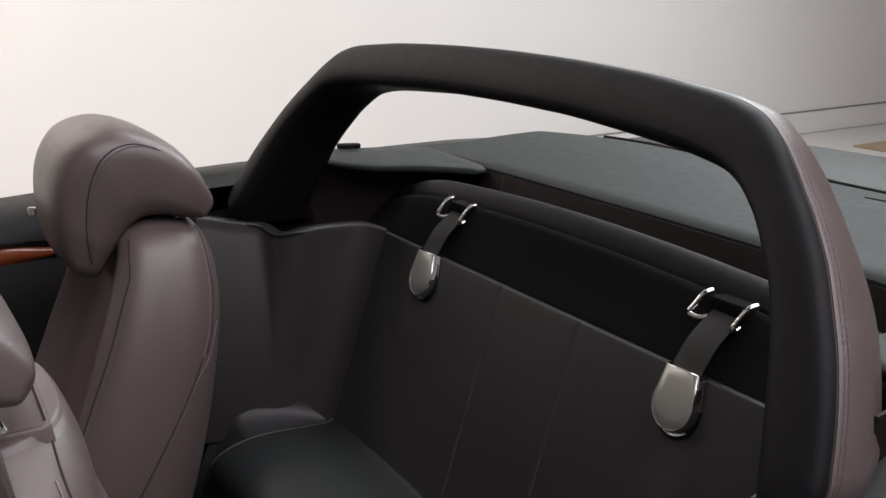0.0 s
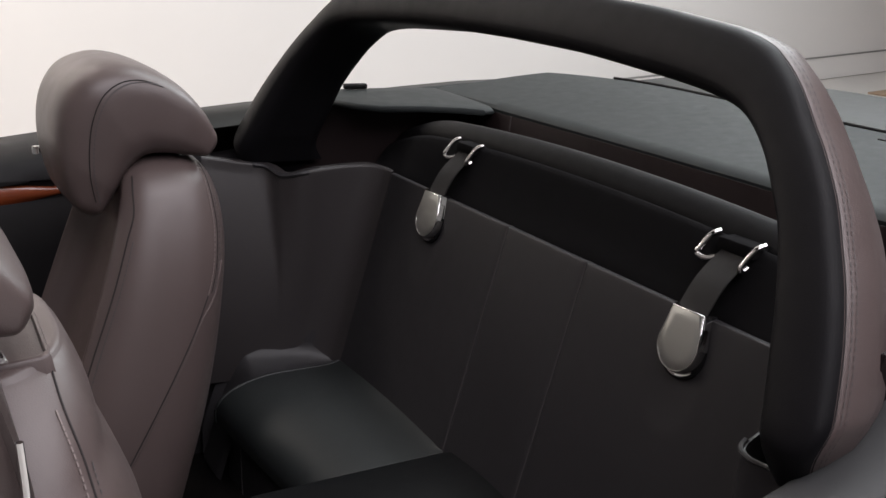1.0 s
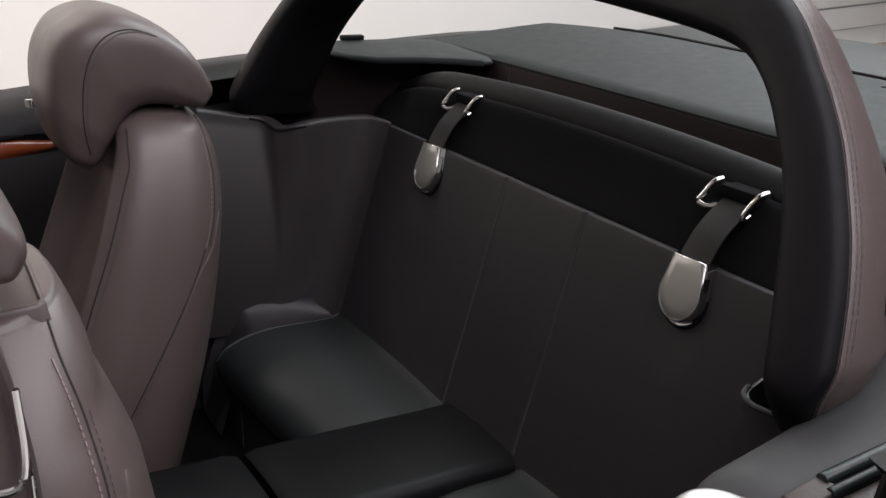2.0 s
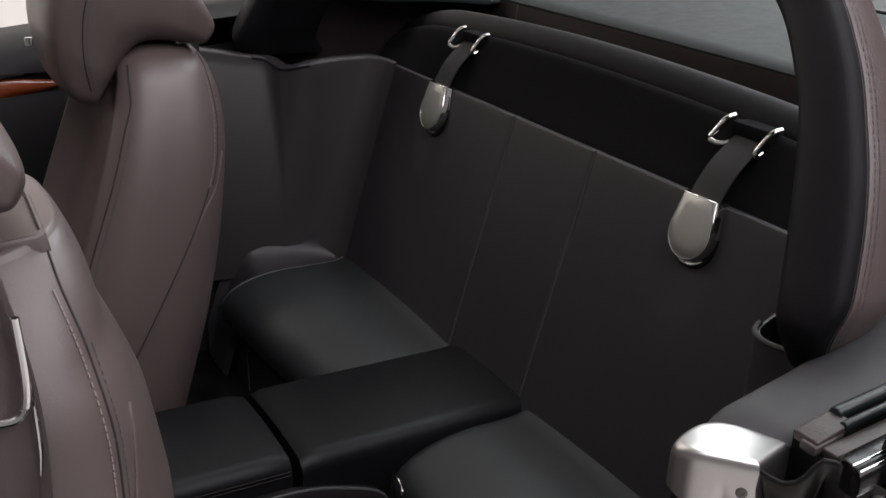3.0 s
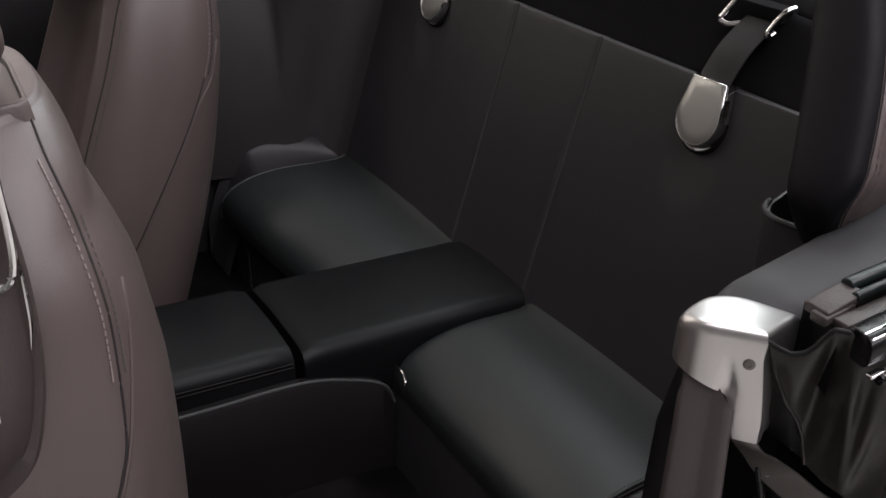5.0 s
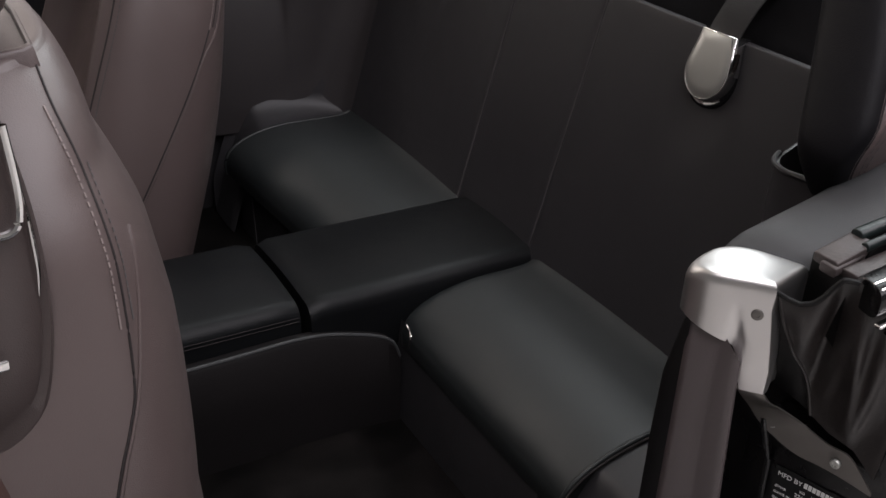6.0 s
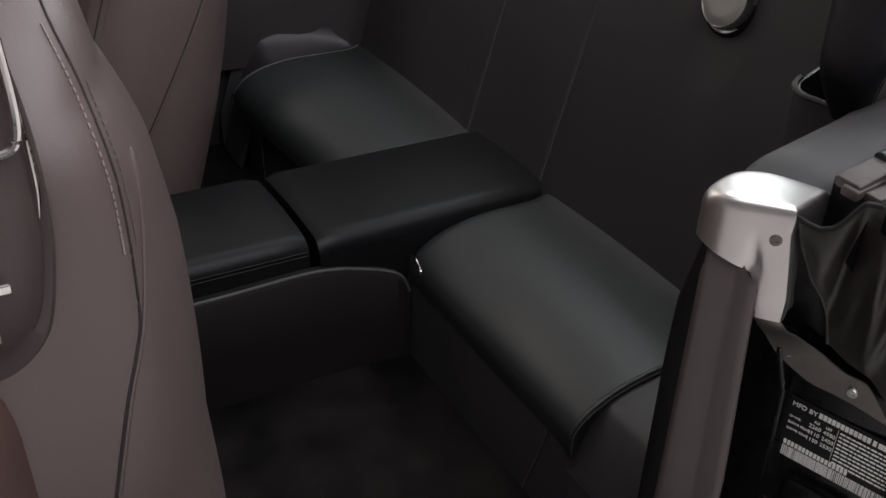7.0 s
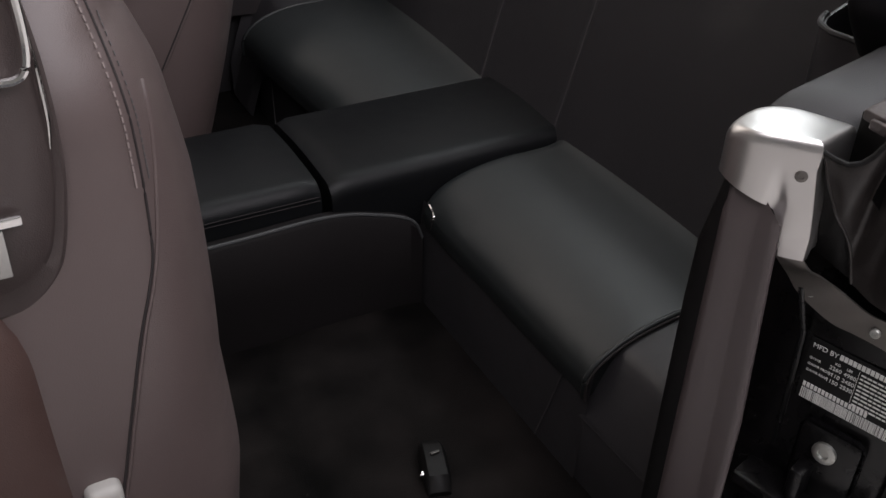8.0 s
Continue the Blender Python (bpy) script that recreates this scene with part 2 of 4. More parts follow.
def side_point(u, v, side):
    """u: 0 at the rear wall's corner, 1 at the front end."""
    z = 0.30 + 0.44 * v
    k = max(0, min(90, round(u * 90)))
    p = smooth_path(side_path(z, side), 91)[k]
    z = 0.30 + (p.z - 0.30) * v
    return V(p.x, YC + side * p.y, z)


def side_sheet(side, rows=40):
    rings = []
    for k in range(91):
        col = [side_point(k / 90, j / rows, side) for j in range(rows + 1)]
        top = col[-1]
        d = side_point(min(90, k + 1) / 90, 1, side) - side_point(max(0, k - 1) / 90, 1, side)
        back = V(-d.y, d.x, 0).normalized() * -side
        for q in (0.35, 0.8, 1.2, 1.57):
            col.append(top + (back * 0.008 * (1 - math.cos(q)) + V(0, 0, 0.0072 * math.sin(q))) * (0.35 + 0.65 * min(1.0, k / 18) if side > 0 else 0.4))
        col.append(col[-1] + back * (0.004 + 0.008 * min(1.0, k / 18) if side > 0 else 0.0015))
        col.append(col[-1] + back * 0.003 - V(0, 0, 0.03))
        rings.append(col)
    return loft(rings, closed=False)


bench = root("rear_bench", "black leather rear bench behind the front seats", "bench")
ys = sorted(set([-0.535 + 1.07 * i / 150 for i in range(151)] + [ys0 - YC + d for ys0 in SEAMS for d in (-0.006, -0.003, 0, 0.003, 0.006)]))


def backrest_mesh():
    bm = bmesh.new()
    cols = []
    for y in ys:
        side = 1 if y >= 0 else -1
        col = [rear_wall_point(abs(y), k / 44, side) for k in range(45)]
        top = col[-1]
        for q in (0.35, 0.8, 1.2, 1.57):
            col.append(top + V(0.006 * (1 - math.cos(q)), 0, 0.0024 * math.sin(q)))
        col.append(col[-1] + V(0.004, 0, -0.001))
        col.append(col[-1] + V(0.004, 0, -0.03))
        cols.append([bm.verts.new(p) for p in col])
    for a, b in zip(cols[:-1], cols[1:]):
        for i in range(len(a) - 1):
            bm.faces.new((a[i], b[i], b[i + 1], a[i + 1]))
    return bm


backrest = part("backrest", backrest_mesh(), BLACK, bench)
for yse in SEAMS:
    pts = [V(wall_x(z) + dents(yse, z) - 0.0006, yse, z) for z in [0.33 + 0.41 * i / 30 for i in range(31)]]
    part("seam", tube(pts, 0.0014, 6), THREAD_BLACK, bench, "charcoal stitched seam")
for side in (1, -1):
    # same leather on both sides; the passenger's panel is coloured lighter as if lit
    panel = part("side_panel", side_sheet(side), PANEL_LIT if side > 0 else BLACK, bench)
    pts = [rear_wall_point(0.533, v, side) + V(-0.0005, 0, 0) for v in [0.70 + 0.30 * i / 20 for i in range(21)]]
    part("rim_bead", tube([side_point(k / 90, 1, side) + V(0, 0, 0.003) for k in range(*((38, 66) if side > 0 else (50, 74)))], 0.0048 if side > 0 else 0.0030, 8), BLACK, bench)
    part("seam", tube(pts, 0.0010, 6), SEAM, bench)


# rear cushions
def pad_profile(top, bottom, reach=0.341, flat=0.185):
    """Side view of a seat pad: rises a little to the rear wall, level in the middle, large round nose; (x, z)."""
    pts = [(-0.06, top + 0.026), (-0.080, top + 0.0165), (-0.100, top + 0.0075), (-0.122, top + 0.001), (-0.155, top - 0.0005), (-flat, top)]
    pts = [(p.x, p.z) for p in smooth_path([V(a, 0, b) for a, b in pts], 16)]
    for k in range(1, 27):
        q = math.pi / 2 * k / 24
        pts.append((-flat - (reach - flat) * math.sin(q), top - (top - bottom) * (1 - math.cos(q) ** 0.9 if q < 1.5 else 1 + 0.12 * (k - 24))))
    return pts


def cushion(side):
    """A seat pad between the armrest and the side panel, with a rounded nose and a rolled outer end."""
    inner, outer = YC + side * (0.118 if side < 0 else 0.104), YC + side * 0.542
    n = 40
    rings = []
    for i in range(n + 1):
        f = i / n
        y = inner + (outer - inner) * f
        end = max(0.0, (f - 0.90) / 0.10)
        begin = max(0.0, (0.06 - f) / 0.06) if side < 0 else 0.0
        bulge = 0.006 * math.sin(math.pi * f) ** 0.7
        lift = 0.334 + 0.003 * f - 0.012 * begin**2 + bulge
        nose = -0.341 + 0.03 * begin**2 if side < 0 else -0.341 - 0.030 * f
        prof = pad_profile(lift, 0.270, -nose, 0.185 if side < 0 else 0.185 + 0.045 * f) + [(-0.06, lift - 0.09)]
        rings.append([V(x, y, z) for x, z in prof])
    return loft(rings)


for side in (1, -1):
    pad = part("cushion", cushion(side), PAD, bench, "smooth black leather seat pad")
    yo = YC + side * 0.542
    line = [V(x, yo, z) for x, z in (pad_profile(0.337, 0.270) if side < 0 else pad_profile(0.337, 0.270, 0.371, 0.230))[6:]]
    part("piping", tube([p + V(0, -side * 0.001, -0.001) for p in line], 0.0036, 10), PAD, bench)
    part("seam", tube([p + V(0, side * 0.003, -0.003) for p in line], 0.0020, 8), SEAM, bench)
    # padded flank between pad and side panel, flush with the pad's outer end
    rings = []
    for k, p in enumerate(line):
        top = max(0.0, min(1.0, (p.z - 0.300) / 0.05))
        wide = interp(-p.x, [0.05, 0.10, 0.131, 0.174, 0.20, 0.222, 0.275, 0.40], [0.025, 0.037, 0.056, 0.076, 0.106, 0.133, 0.163, 0.173])
        x = p.x
        z = min(p.z - 0.001, 0.350 - 0.12 * (max(0.0, -0.25 - x) / 0.09) ** 2)
        prof = [V(x + 0.006, yo - side * 0.010, z - 0.010), V(x + 0.001, yo + side * 0.003, z - 0.005), V(x, yo + side * wide * 0.35, z - 0.002), V(x, yo + side * wide * 0.7, z + 0.001 * top), V(x, yo + side * wide * 0.92, z + 0.006 * top), V(x, yo + side * (wide + 0.012), z + 0.013 * top)]
        if side > 0:  # on this side it sweeps up into the side panel in one soft hollow
            top = max(0.0, min(1.0, (x + 0.372) / 0.12))
            wide = interp(-x, [0.05, 0.10, 0.132, 0.151, 0.18, 0.22, 0.268, 0.315, 0.40], [0.550, 0.578, 0.597, 0.606, 0.617, 0.628, 0.634, 0.639, 0.645]) + 0.004 - yo
            prof = [V(x + 0.006, yo - 0.010, z - 0.010), V(x + 0.001, yo + 0.003, z - 0.004)]
            prof += [V(x, yo + 0.006 + (wide - 0.006) * math.sin(math.pi / 2 * a), z - 0.003 + (0.006 + 0.040 * top) * (1 - math.cos(math.pi / 2 * a))) for a in (0.1, 0.3, 0.5, 0.65, 0.8, 0.92, 1.0)]
            prof.append(V(x, yo + wide + 0.004, z + 0.07))
        rings.append(smooth_path(prof, 22))
    for zz in (0.15, 0.12, 0.06) if side < 0 else ():  # the front runs down beside the riser
        rings.append([V(-0.3395, p.y, zz) for p in rings[len(line) - 1]])
    part("flank_pad", loft(rings, closed=False), BLACK, bench, sharp=70)
    # riser below the pad
    rings = []
    for i in range(21):
        y = YC + side * (0.10 + 0.448 * i / 20)
        rings.append([V(-0.333, y, 0.29), V(-0.3365, y, 0.262), V(-0.340, y, 0.18), V(-0.346, y, 0.05)])
    part("riser_panel", loft(rings, closed=False), BLACK, bench)
    part("seam", tube([V(-0.3375, YC + side * 0.497, 0.262), V(-0.3405, YC + side * 0.480, 0.19), V(-0.3445, YC + side * 0.455, 0.10)], 0.0011, 6), THREAD_BLACK, bench, "charcoal stitched seam")
    # little bright trim piece at the pad's inner nose
    if side < 0:
        arc = smooth_path([V(-0.344, -0.137, 0.309), V(-0.349, -0.158, 0.315), V(-0.354, -0.181, 0.313), V(-0.357, -0.185, 0.305), V(-0.357, -0.180, 0.288)], 14)
        part("chrome_edge", tube([p + V(-0.0035, 0.001, 0.001) for p in arc], [0.0006 + 0.0014 * math.sin(math.pi * (i / 13)) for i in range(14)], 8), CHROME, bench, "small bright chrome edge")

# centre armrest and console
arm = root("centre_armrest", "black leather armrest between the rear pads", "armrest")


def pad_box(x0, x1, y0, y1, z0, z1, r, crown=0.004, front=0.006):
    """A padded box with rounded long edges and a slight crown."""
    rings = []
    n = 24
    for i in range(n + 1):
        f = i / n
        x = x0 + (x1 - x0) * f
        e = max(0.0, 1 - min(f, 1 - f) * (x1 - x0) / front) if min(f, 1 - f) * (x1 - x0) < front else 0.0
        cut = front * (1 - math.sqrt(max(0.0, 1 - e * e)))
        prof = []
        for k in range(7):
            q = math.pi / 2 * k / 6
            prof.append(V(x, y0 + r * (1 - math.cos(q)) + cut * 0.3, z1 - cut - r + r * math.sin(q)))
        for k in range(1, 8):
            w = k / 8
            prof.append(V(x, y0 + r + (y1 - y0 - 2 * r) * w, z1 - cut + crown * math.sin(math.pi * w)))
        for k in range(7):
            q = math.pi / 2 * (1 - k / 6)
            prof.append(V(x, y1 - r * (1 - math.cos(q)) - cut * 0.3, z1 - cut - r + r * math.sin(q)))
        prof += [V(x, y1 - cut * 0.3, z0), V(x, y0 + cut * 0.3, z0)]
        rings.append(prof)
    return loft(rings)


part("armrest_pad", pad_box(-0.474, -0.070, -0.106, 0.124, 0.25, 0.350, 0.026), ARM, arm)
part("console_lid", pad_box(-0.99, -0.486, -0.098, 0.124, 0.25, 0.350, 0.026), ARM, arm)
for za in (0.331, 0.325):
    part("seam", tube([V(-0.98, -0.0985, za), V(-0.49, -0.0985, za)], 0.0006, 5), SEAM, arm)
# console flank with a bright rim that drops behind the lid
edge = smooth_path([V(-0.99, -0.112, 0.305), V(-0.65, -0.114, 0.304), V(-0.49, -0.114, 0.306), V(-0.41, -0.116, 0.290), V(-0.36, -0.121, 0.270), V(-0.345, -0.126, 0.24)], 50)
rings = [[V(p.x, -0.100, p.z), p, V(p.x, p.y - 0.004, p.z - 0.006), V(p.x, p.y - 0.006, p.z - 0.10), V(p.x, p.y - 0.006, 0.02)] for p in edge]
part("console_flank", loft(rings, closed=False), CONSOLE, arm)
part("flank_edge", tube(edge, 0.0028, 8), GREY_TRIM, arm)

# ---- belt buckles on the rear wall ----
LEAN = Vector((-0.2625, 0, -1)).normalized()
OUT = Vector((-1, 0, 0.2625)).normalized()


def buckle_outline(n=48, scale=1.0):
    """Drop shape: flat top, round foot; (across, down)."""
    r, cy, w = 0.039, 0.051, 0.030
    pts = [(-w, 0.0), (w, 0.0)]
    for k in range(n):
        q = math.radians(16) - math.radians(212) * k / (n - 1)
        pts.append((r * math.cos(q), cy - r * math.sin(q)))
    c = 0.045
    return [(a * scale, c + (b - c) * scale) for a, b in pts]


def strap_lock(yc):
    thing = root("belt_strap", "grey webbing strap with a polished metal end piece", "strap", "straps on the rear wall")
    base = V(wall_x(0.7435), yc, 0.7435) - OUT * 0.003

    def lay(scale, h, shift=0.0):
        return [base + V(0, a, 0) + LEAN * (b + shift) + OUT * h for a, b in buckle_outline(scale=scale)]

    part("cup", loft([lay(1.08, -0.006, 0.004), lay(1.08, 0.0025, 0.004), lay(1.03, 0.0035, 0.003)]), BLACK_SOFT, thing)
    part("rim", loft([lay(1.03, -0.002), lay(1.02, 0.003), lay(1.0, 0.0085), lay(0.967, 0.0140), lay(0.945, 0.0165), lay(0.925, 0.0168), lay(0.918, 0.0150)], caps=False), CHROME, thing, "polished chrome rim", sharp=50)
    part("plate", loft([lay(0.918, 0.006), lay(0.918, 0.0156), lay(0.90, 0.0162), lay(0.6, 0.0170), lay(0.2, 0.0172)]), SATIN, thing, "satin metal face")
    lip = [base + V(0, 0.041 * math.sin(q), 0) + LEAN * (0.051 + 0.041 * math.cos(q)) + OUT * 0.004 for q in [-0.75 + 1.35 * i / 20 for i in range(21)]]
    part("lip", tube(lip, [0.0006 + 0.0022 * math.sin(math.pi * i / 20) for i in range(21)], 8), CHROME, thing)
    # bright side clip along one edge
    clip = []
    for i in range(13):
        f = i / 12
        d, e = 0.003 + 0.044 * f, 0.0012 + 0.0012 * f
        y = -interp(d, [0.0, 0.040, 0.051], [0.0300, 0.0377, 0.0390]) - e
        h1 = 0.0176 - 0.003 * f
        w = 0.002 + 0.006 * (1 - f)
        clip.append([base + V(0, y - 0.001, 0) + LEAN * d + OUT * 0.004, base + V(0, y + 0.0015, 0) + LEAN * d + OUT * (h1 - 0.004), base + V(0, y + 0.0015 + w, 0) + LEAN * d + OUT * h1, base + V(0, y + 0.0025 + w, 0) + LEAN * d + OUT * 0.006])
    part("clip", loft(clip), CHROME, thing, "bright side clip")
    # strap
    a, b = base + OUT * 0.010 + LEAN * 0.006, V(0.062, yc - 0.012, 0.829)
    mid = (a + b) / 2 + V(-0.012, 0, 0.0)
    line = smooth_path([a, mid, b + V(-0.006, 0, -0.006), b + V(0.02, 0, 0.004)], 24)
    rings = []
    for i, p in enumerate(line):
        sag = 0.003
        rings.append([p + V(0.0022, -0.026, 0)] + [p + V(-sag * math.cos(math.pi * k / 10 - math.pi / 2), -0.026 + 0.052 * k / 10, 0) for k in range(11)] + [p + V(0.0022, 0.026, 0)])
    part("strap", loft(rings), WEB, thing, "dark grey woven strap")
    # chrome guides at both sides of the slot
    for sy in (1, -1):
        ye = yc - (0.004 if sy > 0 else 0.012) + sy * 0.036
        pts = smooth_path([V(0.062, ye, 0.838), V(0.050, ye + 0.004, 0.833), V(0.038, ye + 0.010, 0.815), V(0.034, ye + 0.012, 0.806), V(0.038, ye + 0.006 - sy * 0.006, 0.802), V(0.046, ye - sy * 0.012, 0.806)], 24)
        part("guide", tube(pts, 0.0042, 10), CHROME, thing, "bent chrome guide")
    part("slot", block(0.045, 0.075, yc - 0.012 - 0.032, yc - 0.012 + 0.032, 0.818, 0.836, 0.003), BLACK_SOFT, thing)
    return thing


for yc in BUCKLES:
    strap_lock(yc)

# ---- shelf behind the bench, soft top well, deck ----
car = root("convertible_car", "dark green open convertible car with a raised roll bar", "car")


def shelf_mesh(first, last):
    rings = []
    n = 90
    for i in range(n + 1):
        y = YC - 0.66 + 1.32 * i / n
        d = abs(y - YC)
        drop = 0.08 * d * d + (max(0.0, d - 0.45) / 0.24) ** 2 * 0.045
        prof = [V(0.012, y, 0.700), V(0.016, y, 0.735 - drop * 0.2), V(0.032, y, 0.775 - drop * 0.5), V(0.052, y, 0.828 - drop * 0.9), V(0.060, y, 0.841 - drop), V(0.066, y, 0.842 - drop), V(0.069, y, 0.834 - drop),
                V(0.070, y, 0.832 - drop), V(0.074, y, 0.848 - drop), V(0.086, y, 0.863 - drop), V(0.102, y, 0.871 - drop), V(0.118, y, 0.867 - drop), V(0.130, y, 0.850 - drop), V(0.134, y, 0.80 - drop)]
        rings.append(smooth_path(prof[first:last], 26))
    return loft(rings, closed=False)


part("parcel_shelf", shelf_mesh(0, 7), BLACK_SOFT, car, "black fabric covered shelf panel")
part("shelf_roll", shelf_mesh(7, 14), ROLL, car, "padded charcoal roll along the shelf's rim")
# brown lining of the well
rings = []
for i in range(41):
    a = -1.0 + 2.0 * i / 40
    y = YC + 0.64 * max(-1, min(1, a * 1.25))
    y += math.copysign(max(0.0, abs(a) - 0.8) / 0.2 * 0.09, a)
    x = 0.215 if abs(a) < 0.8 else 0.215 - (abs(a) - 0.8) / 0.2 * 0.40
    rings.append([V(x, y, 0.60), V(x + 0.005, y, 0.75), V(x + 0.030, y, 0.860 - 0.014 * (y - YC) ** 2)])
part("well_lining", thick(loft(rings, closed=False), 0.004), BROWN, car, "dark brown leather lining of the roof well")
part("lining_seam", tube([V(0.2165, 0.47, 0.70), V(0.224, 0.468, 0.862)], 0.0014, 6), SEAM, car)


def deck_z(x, y):
    return 0.866 + 0.036 * math.sin(min(1.0, max(0.0, x - 0.25) / 0.42) * math.pi / 2) + 0.012 * (y - YC) ** 2


def deck_front(y):
    return 0.264 - 0.05 * abs(y - YC) ** 2


def deck_back(y):
    d = abs(y - YC)
    return 0.700 - 0.02 * d - max(0, d - 0.45) ** 2 * 1.25


def deck_mesh():
    rings = []
    for i in range(61):
        y = YC - 0.775 + 1.55 * i / 60
        f, b = deck_front(y), deck_back(y)
        row = [V(f + 0.012, y, deck_z(f, y) - 0.045), V(f + 0.002, y, deck_z(f, y) - 0.024), V(f, y, deck_z(f, y) - 0.008), V(f + 0.006, y, deck_z(f, y) - 0.001)]
        row += [V(f + (b - f) * k / 14, y, deck_z(f + (b - f) * k / 14, y)) for k in range(1, 14)]
        row += [V(b - 0.004, y, deck_z(b, y)), V(b, y, deck_z(b, y) - 0.004), V(b, y, deck_z(b, y) - 0.02)]
        rings.append(row)
    return loft(rings, closed=False)


part("tonneau_cover", deck_mesh(), TONNEAU, car, "smooth grey cover over the folded roof")
for side in (1, -1):
    # flap beside the roll bar
    o = [V(x, YC + side * y, 0.866 + 0.035 * (y - 0.56)) for x, y in ((-0.075, 0.68), (-0.045, 0.625), (0.0, 0.595), (0.10, 0.580), (0.17, 0.550), (0.210, 0.522), (0.236, 0.528), (0.248, 0.56), (0.250, 0.62), (0.248, 0.72), (0.238, 0.785), (0.12, 0.80), (0.0, 0.80), (-0.07, 0.77))]
    mid = sum(o, V(0, 0, 0)) / len(o)
    levels = []
    for sc, dz in ((0.94, -0.014), (0.975, -0.013), (0.995, -0.010), (1.0, -0.007), (0.992, -0.004), (0.972, -0.001), (0.94, 0.0), (0.5, 0.001)):
        levels.append([V(*(mid + (p - mid) * sc).xy, p.z + dz) for p in o])
    part("roof_flap", loft(levels), TONNEAU, car, "grey hinged flap beside the roll bar")
    part("flap_catch", block(0.0, 0.055, YC + side * 0.775 - 0.008, YC + side * 0.775 + 0.008, 0.876, 0.888, 0.004), BLACK_RUBBER, car)


def trunk_mesh():
    prof = [(0.706, 0.86), (0.707, 0.884), (0.714, 0.896), (0.76, 0.907), (0.86, 0.918), (0.97, 0.924), (1.06, 0.918), (1.14, 0.898), (1.20, 0.86), (1.235, 0.80), (1.25, 0.70), (1.25, 0.45), (1.22, 0.1)]
    prof = smooth_path([V(a, 0, b) for a, b in prof], 50)
    rings = []
    for i in range(41):
        f = -1 + 2 * i / 40
        y = YC + 0.74 * f
        rings.append([V(p.x + min(0, deck_back(y) - 0.70 + 0.004) * max(0.0, 1 - (p.x - 0.7) / 0.5), y, p.z - 0.016 * f * f - 0.10 * max(0, abs(f) - 0.85) ** 2 * 10 * (p.z / 0.94)) for p in prof])
    return loft(rings, closed=False)


part("trunk_lid", trunk_mesh(), BODY, car, "glossy dark green trunk lid")
part("lid_gap", tube([V(0.62, -0.10, deck_z(0.62, -0.1) + 0.001), V(0.64, -0.32, deck_z(0.64, -0.32) + 0.001)], 0.0015, 6), SEAM, car)


part("lid_gap", tube([V(deck_back(y) + 0.003, y, deck_z(deck_back(y), y) + 0.002) for y in [-0.66 + 0.06 * k for k in range(23)]], 0.0032, 6), BLACK_RUBBER, car)

# body sides
def foot(x):
    return 0.07 * x - 0.004


def quarter(side):
    rings = []
    for i in range(40):
        x = -0.325 + 1.56 * i / 39
        tail = max(0.0, (x - 0.75) / 0.5) ** 2 * 0.14
        yo = 0.895 - tail
        top = interp(x, [-0.33, -0.20, 0.06, 0.20, 0.34, 0.54, 0.70, 0.90, 1.25], [0.830, 0.842, 0.860, 0.870, 0.879, 0.883, 0.874, 0.858, 0.81]) if side > 0 else 0.800 + 0.03 * (x + 0.3)
        inn = 0.770 if x > -0.13 else 0.72
        prof = [(inn - tail * 0.8, top - 0.02), (inn + 0.03 - tail * 0.8, top + 0.002), (yo - 0.045, top), (yo - 0.02, top - 0.012), (yo - 0.004, top - 0.04), (yo + 0.006, top - 0.12), (yo + 0.012, 0.56), (yo + 0.008, 0.40), (yo - 0.01, 0.25), (yo - 0.04, 0.13), (yo - 0.05, foot(x))]
        if side < 0:
            prof[0], prof[1] = (0.862 - tail, top - 0.05), (0.868 - tail, top - 0.004)
        rings.append([V(x, YC + side * a, b) for a, b in prof])
    return loft(rings, closed=False)


part("quarter_panel", thick(quarter(1), 0.004), BODY, car, "glossy dark green rear quarter panel")
part("quarter_panel", thick(quarter(-1), 0.004), BODY, car, "glossy dark green rear quarter panel")

# passenger door, shut
door = part("passenger_door", loft([[V(x, a, b + 0.12 * (max(x, -1.0) + 0.45) if b > 0.75 else b - 0.006 if b > 0.7 else (b if b > 0.01 else foot(x))) for a, b in
            [(0.715, 0.28), (0.700, 0.40), (0.697, 0.60), (0.705, 0.690), (0.712, 0.70), (0.712, 0.735), (0.700, 0.742), (0.700, 0.76), (0.708, 0.785), (0.722, 0.800), (0.76, 0.815), (0.84, 0.822), (0.880, 0.80), (0.905, 0.73), (0.912, 0.50), (0.89, 0.25), (0.86, 0.0)]]
            for x in [-1.95 + 1.60 * i / 30 for i in range(31)]], closed=True), DOOR_TRIM, car, "shut passenger door with black trim and a wood strip")
rings = []
for i in range(21):
    x = -1.9 + 1.29 * i / 20
    t = 1.0 if i < 19 else (20 - i) / 2 + 0.15
    rings.append([V(x, 0.712 - 0.006 * math.sin(math.pi * k / 8), 0.7085 + t * (-0.0195 + 0.039 * k / 8) + 0.05 * (max(x, -1.0) + 0.7)) for k in range(9)])
part("wood_strip", thick(loft(rings, closed=False), 0.004), WOOD, door, "reddish burl wood trim strip")
pin = part("lock_pin", loft([[V(-0.650 + r * 1.5 * math.cos(q), 0.735 + r * math.sin(q), z - 0.010) for q in [2 * math.pi * k / 14 for k in range(14)]] for r, z in ((0.006, 0.77), (0.006, 0.799), (0.005, 0.803), (0.002, 0.8035))]), CHROME, door, "small chrome lock pin surround")

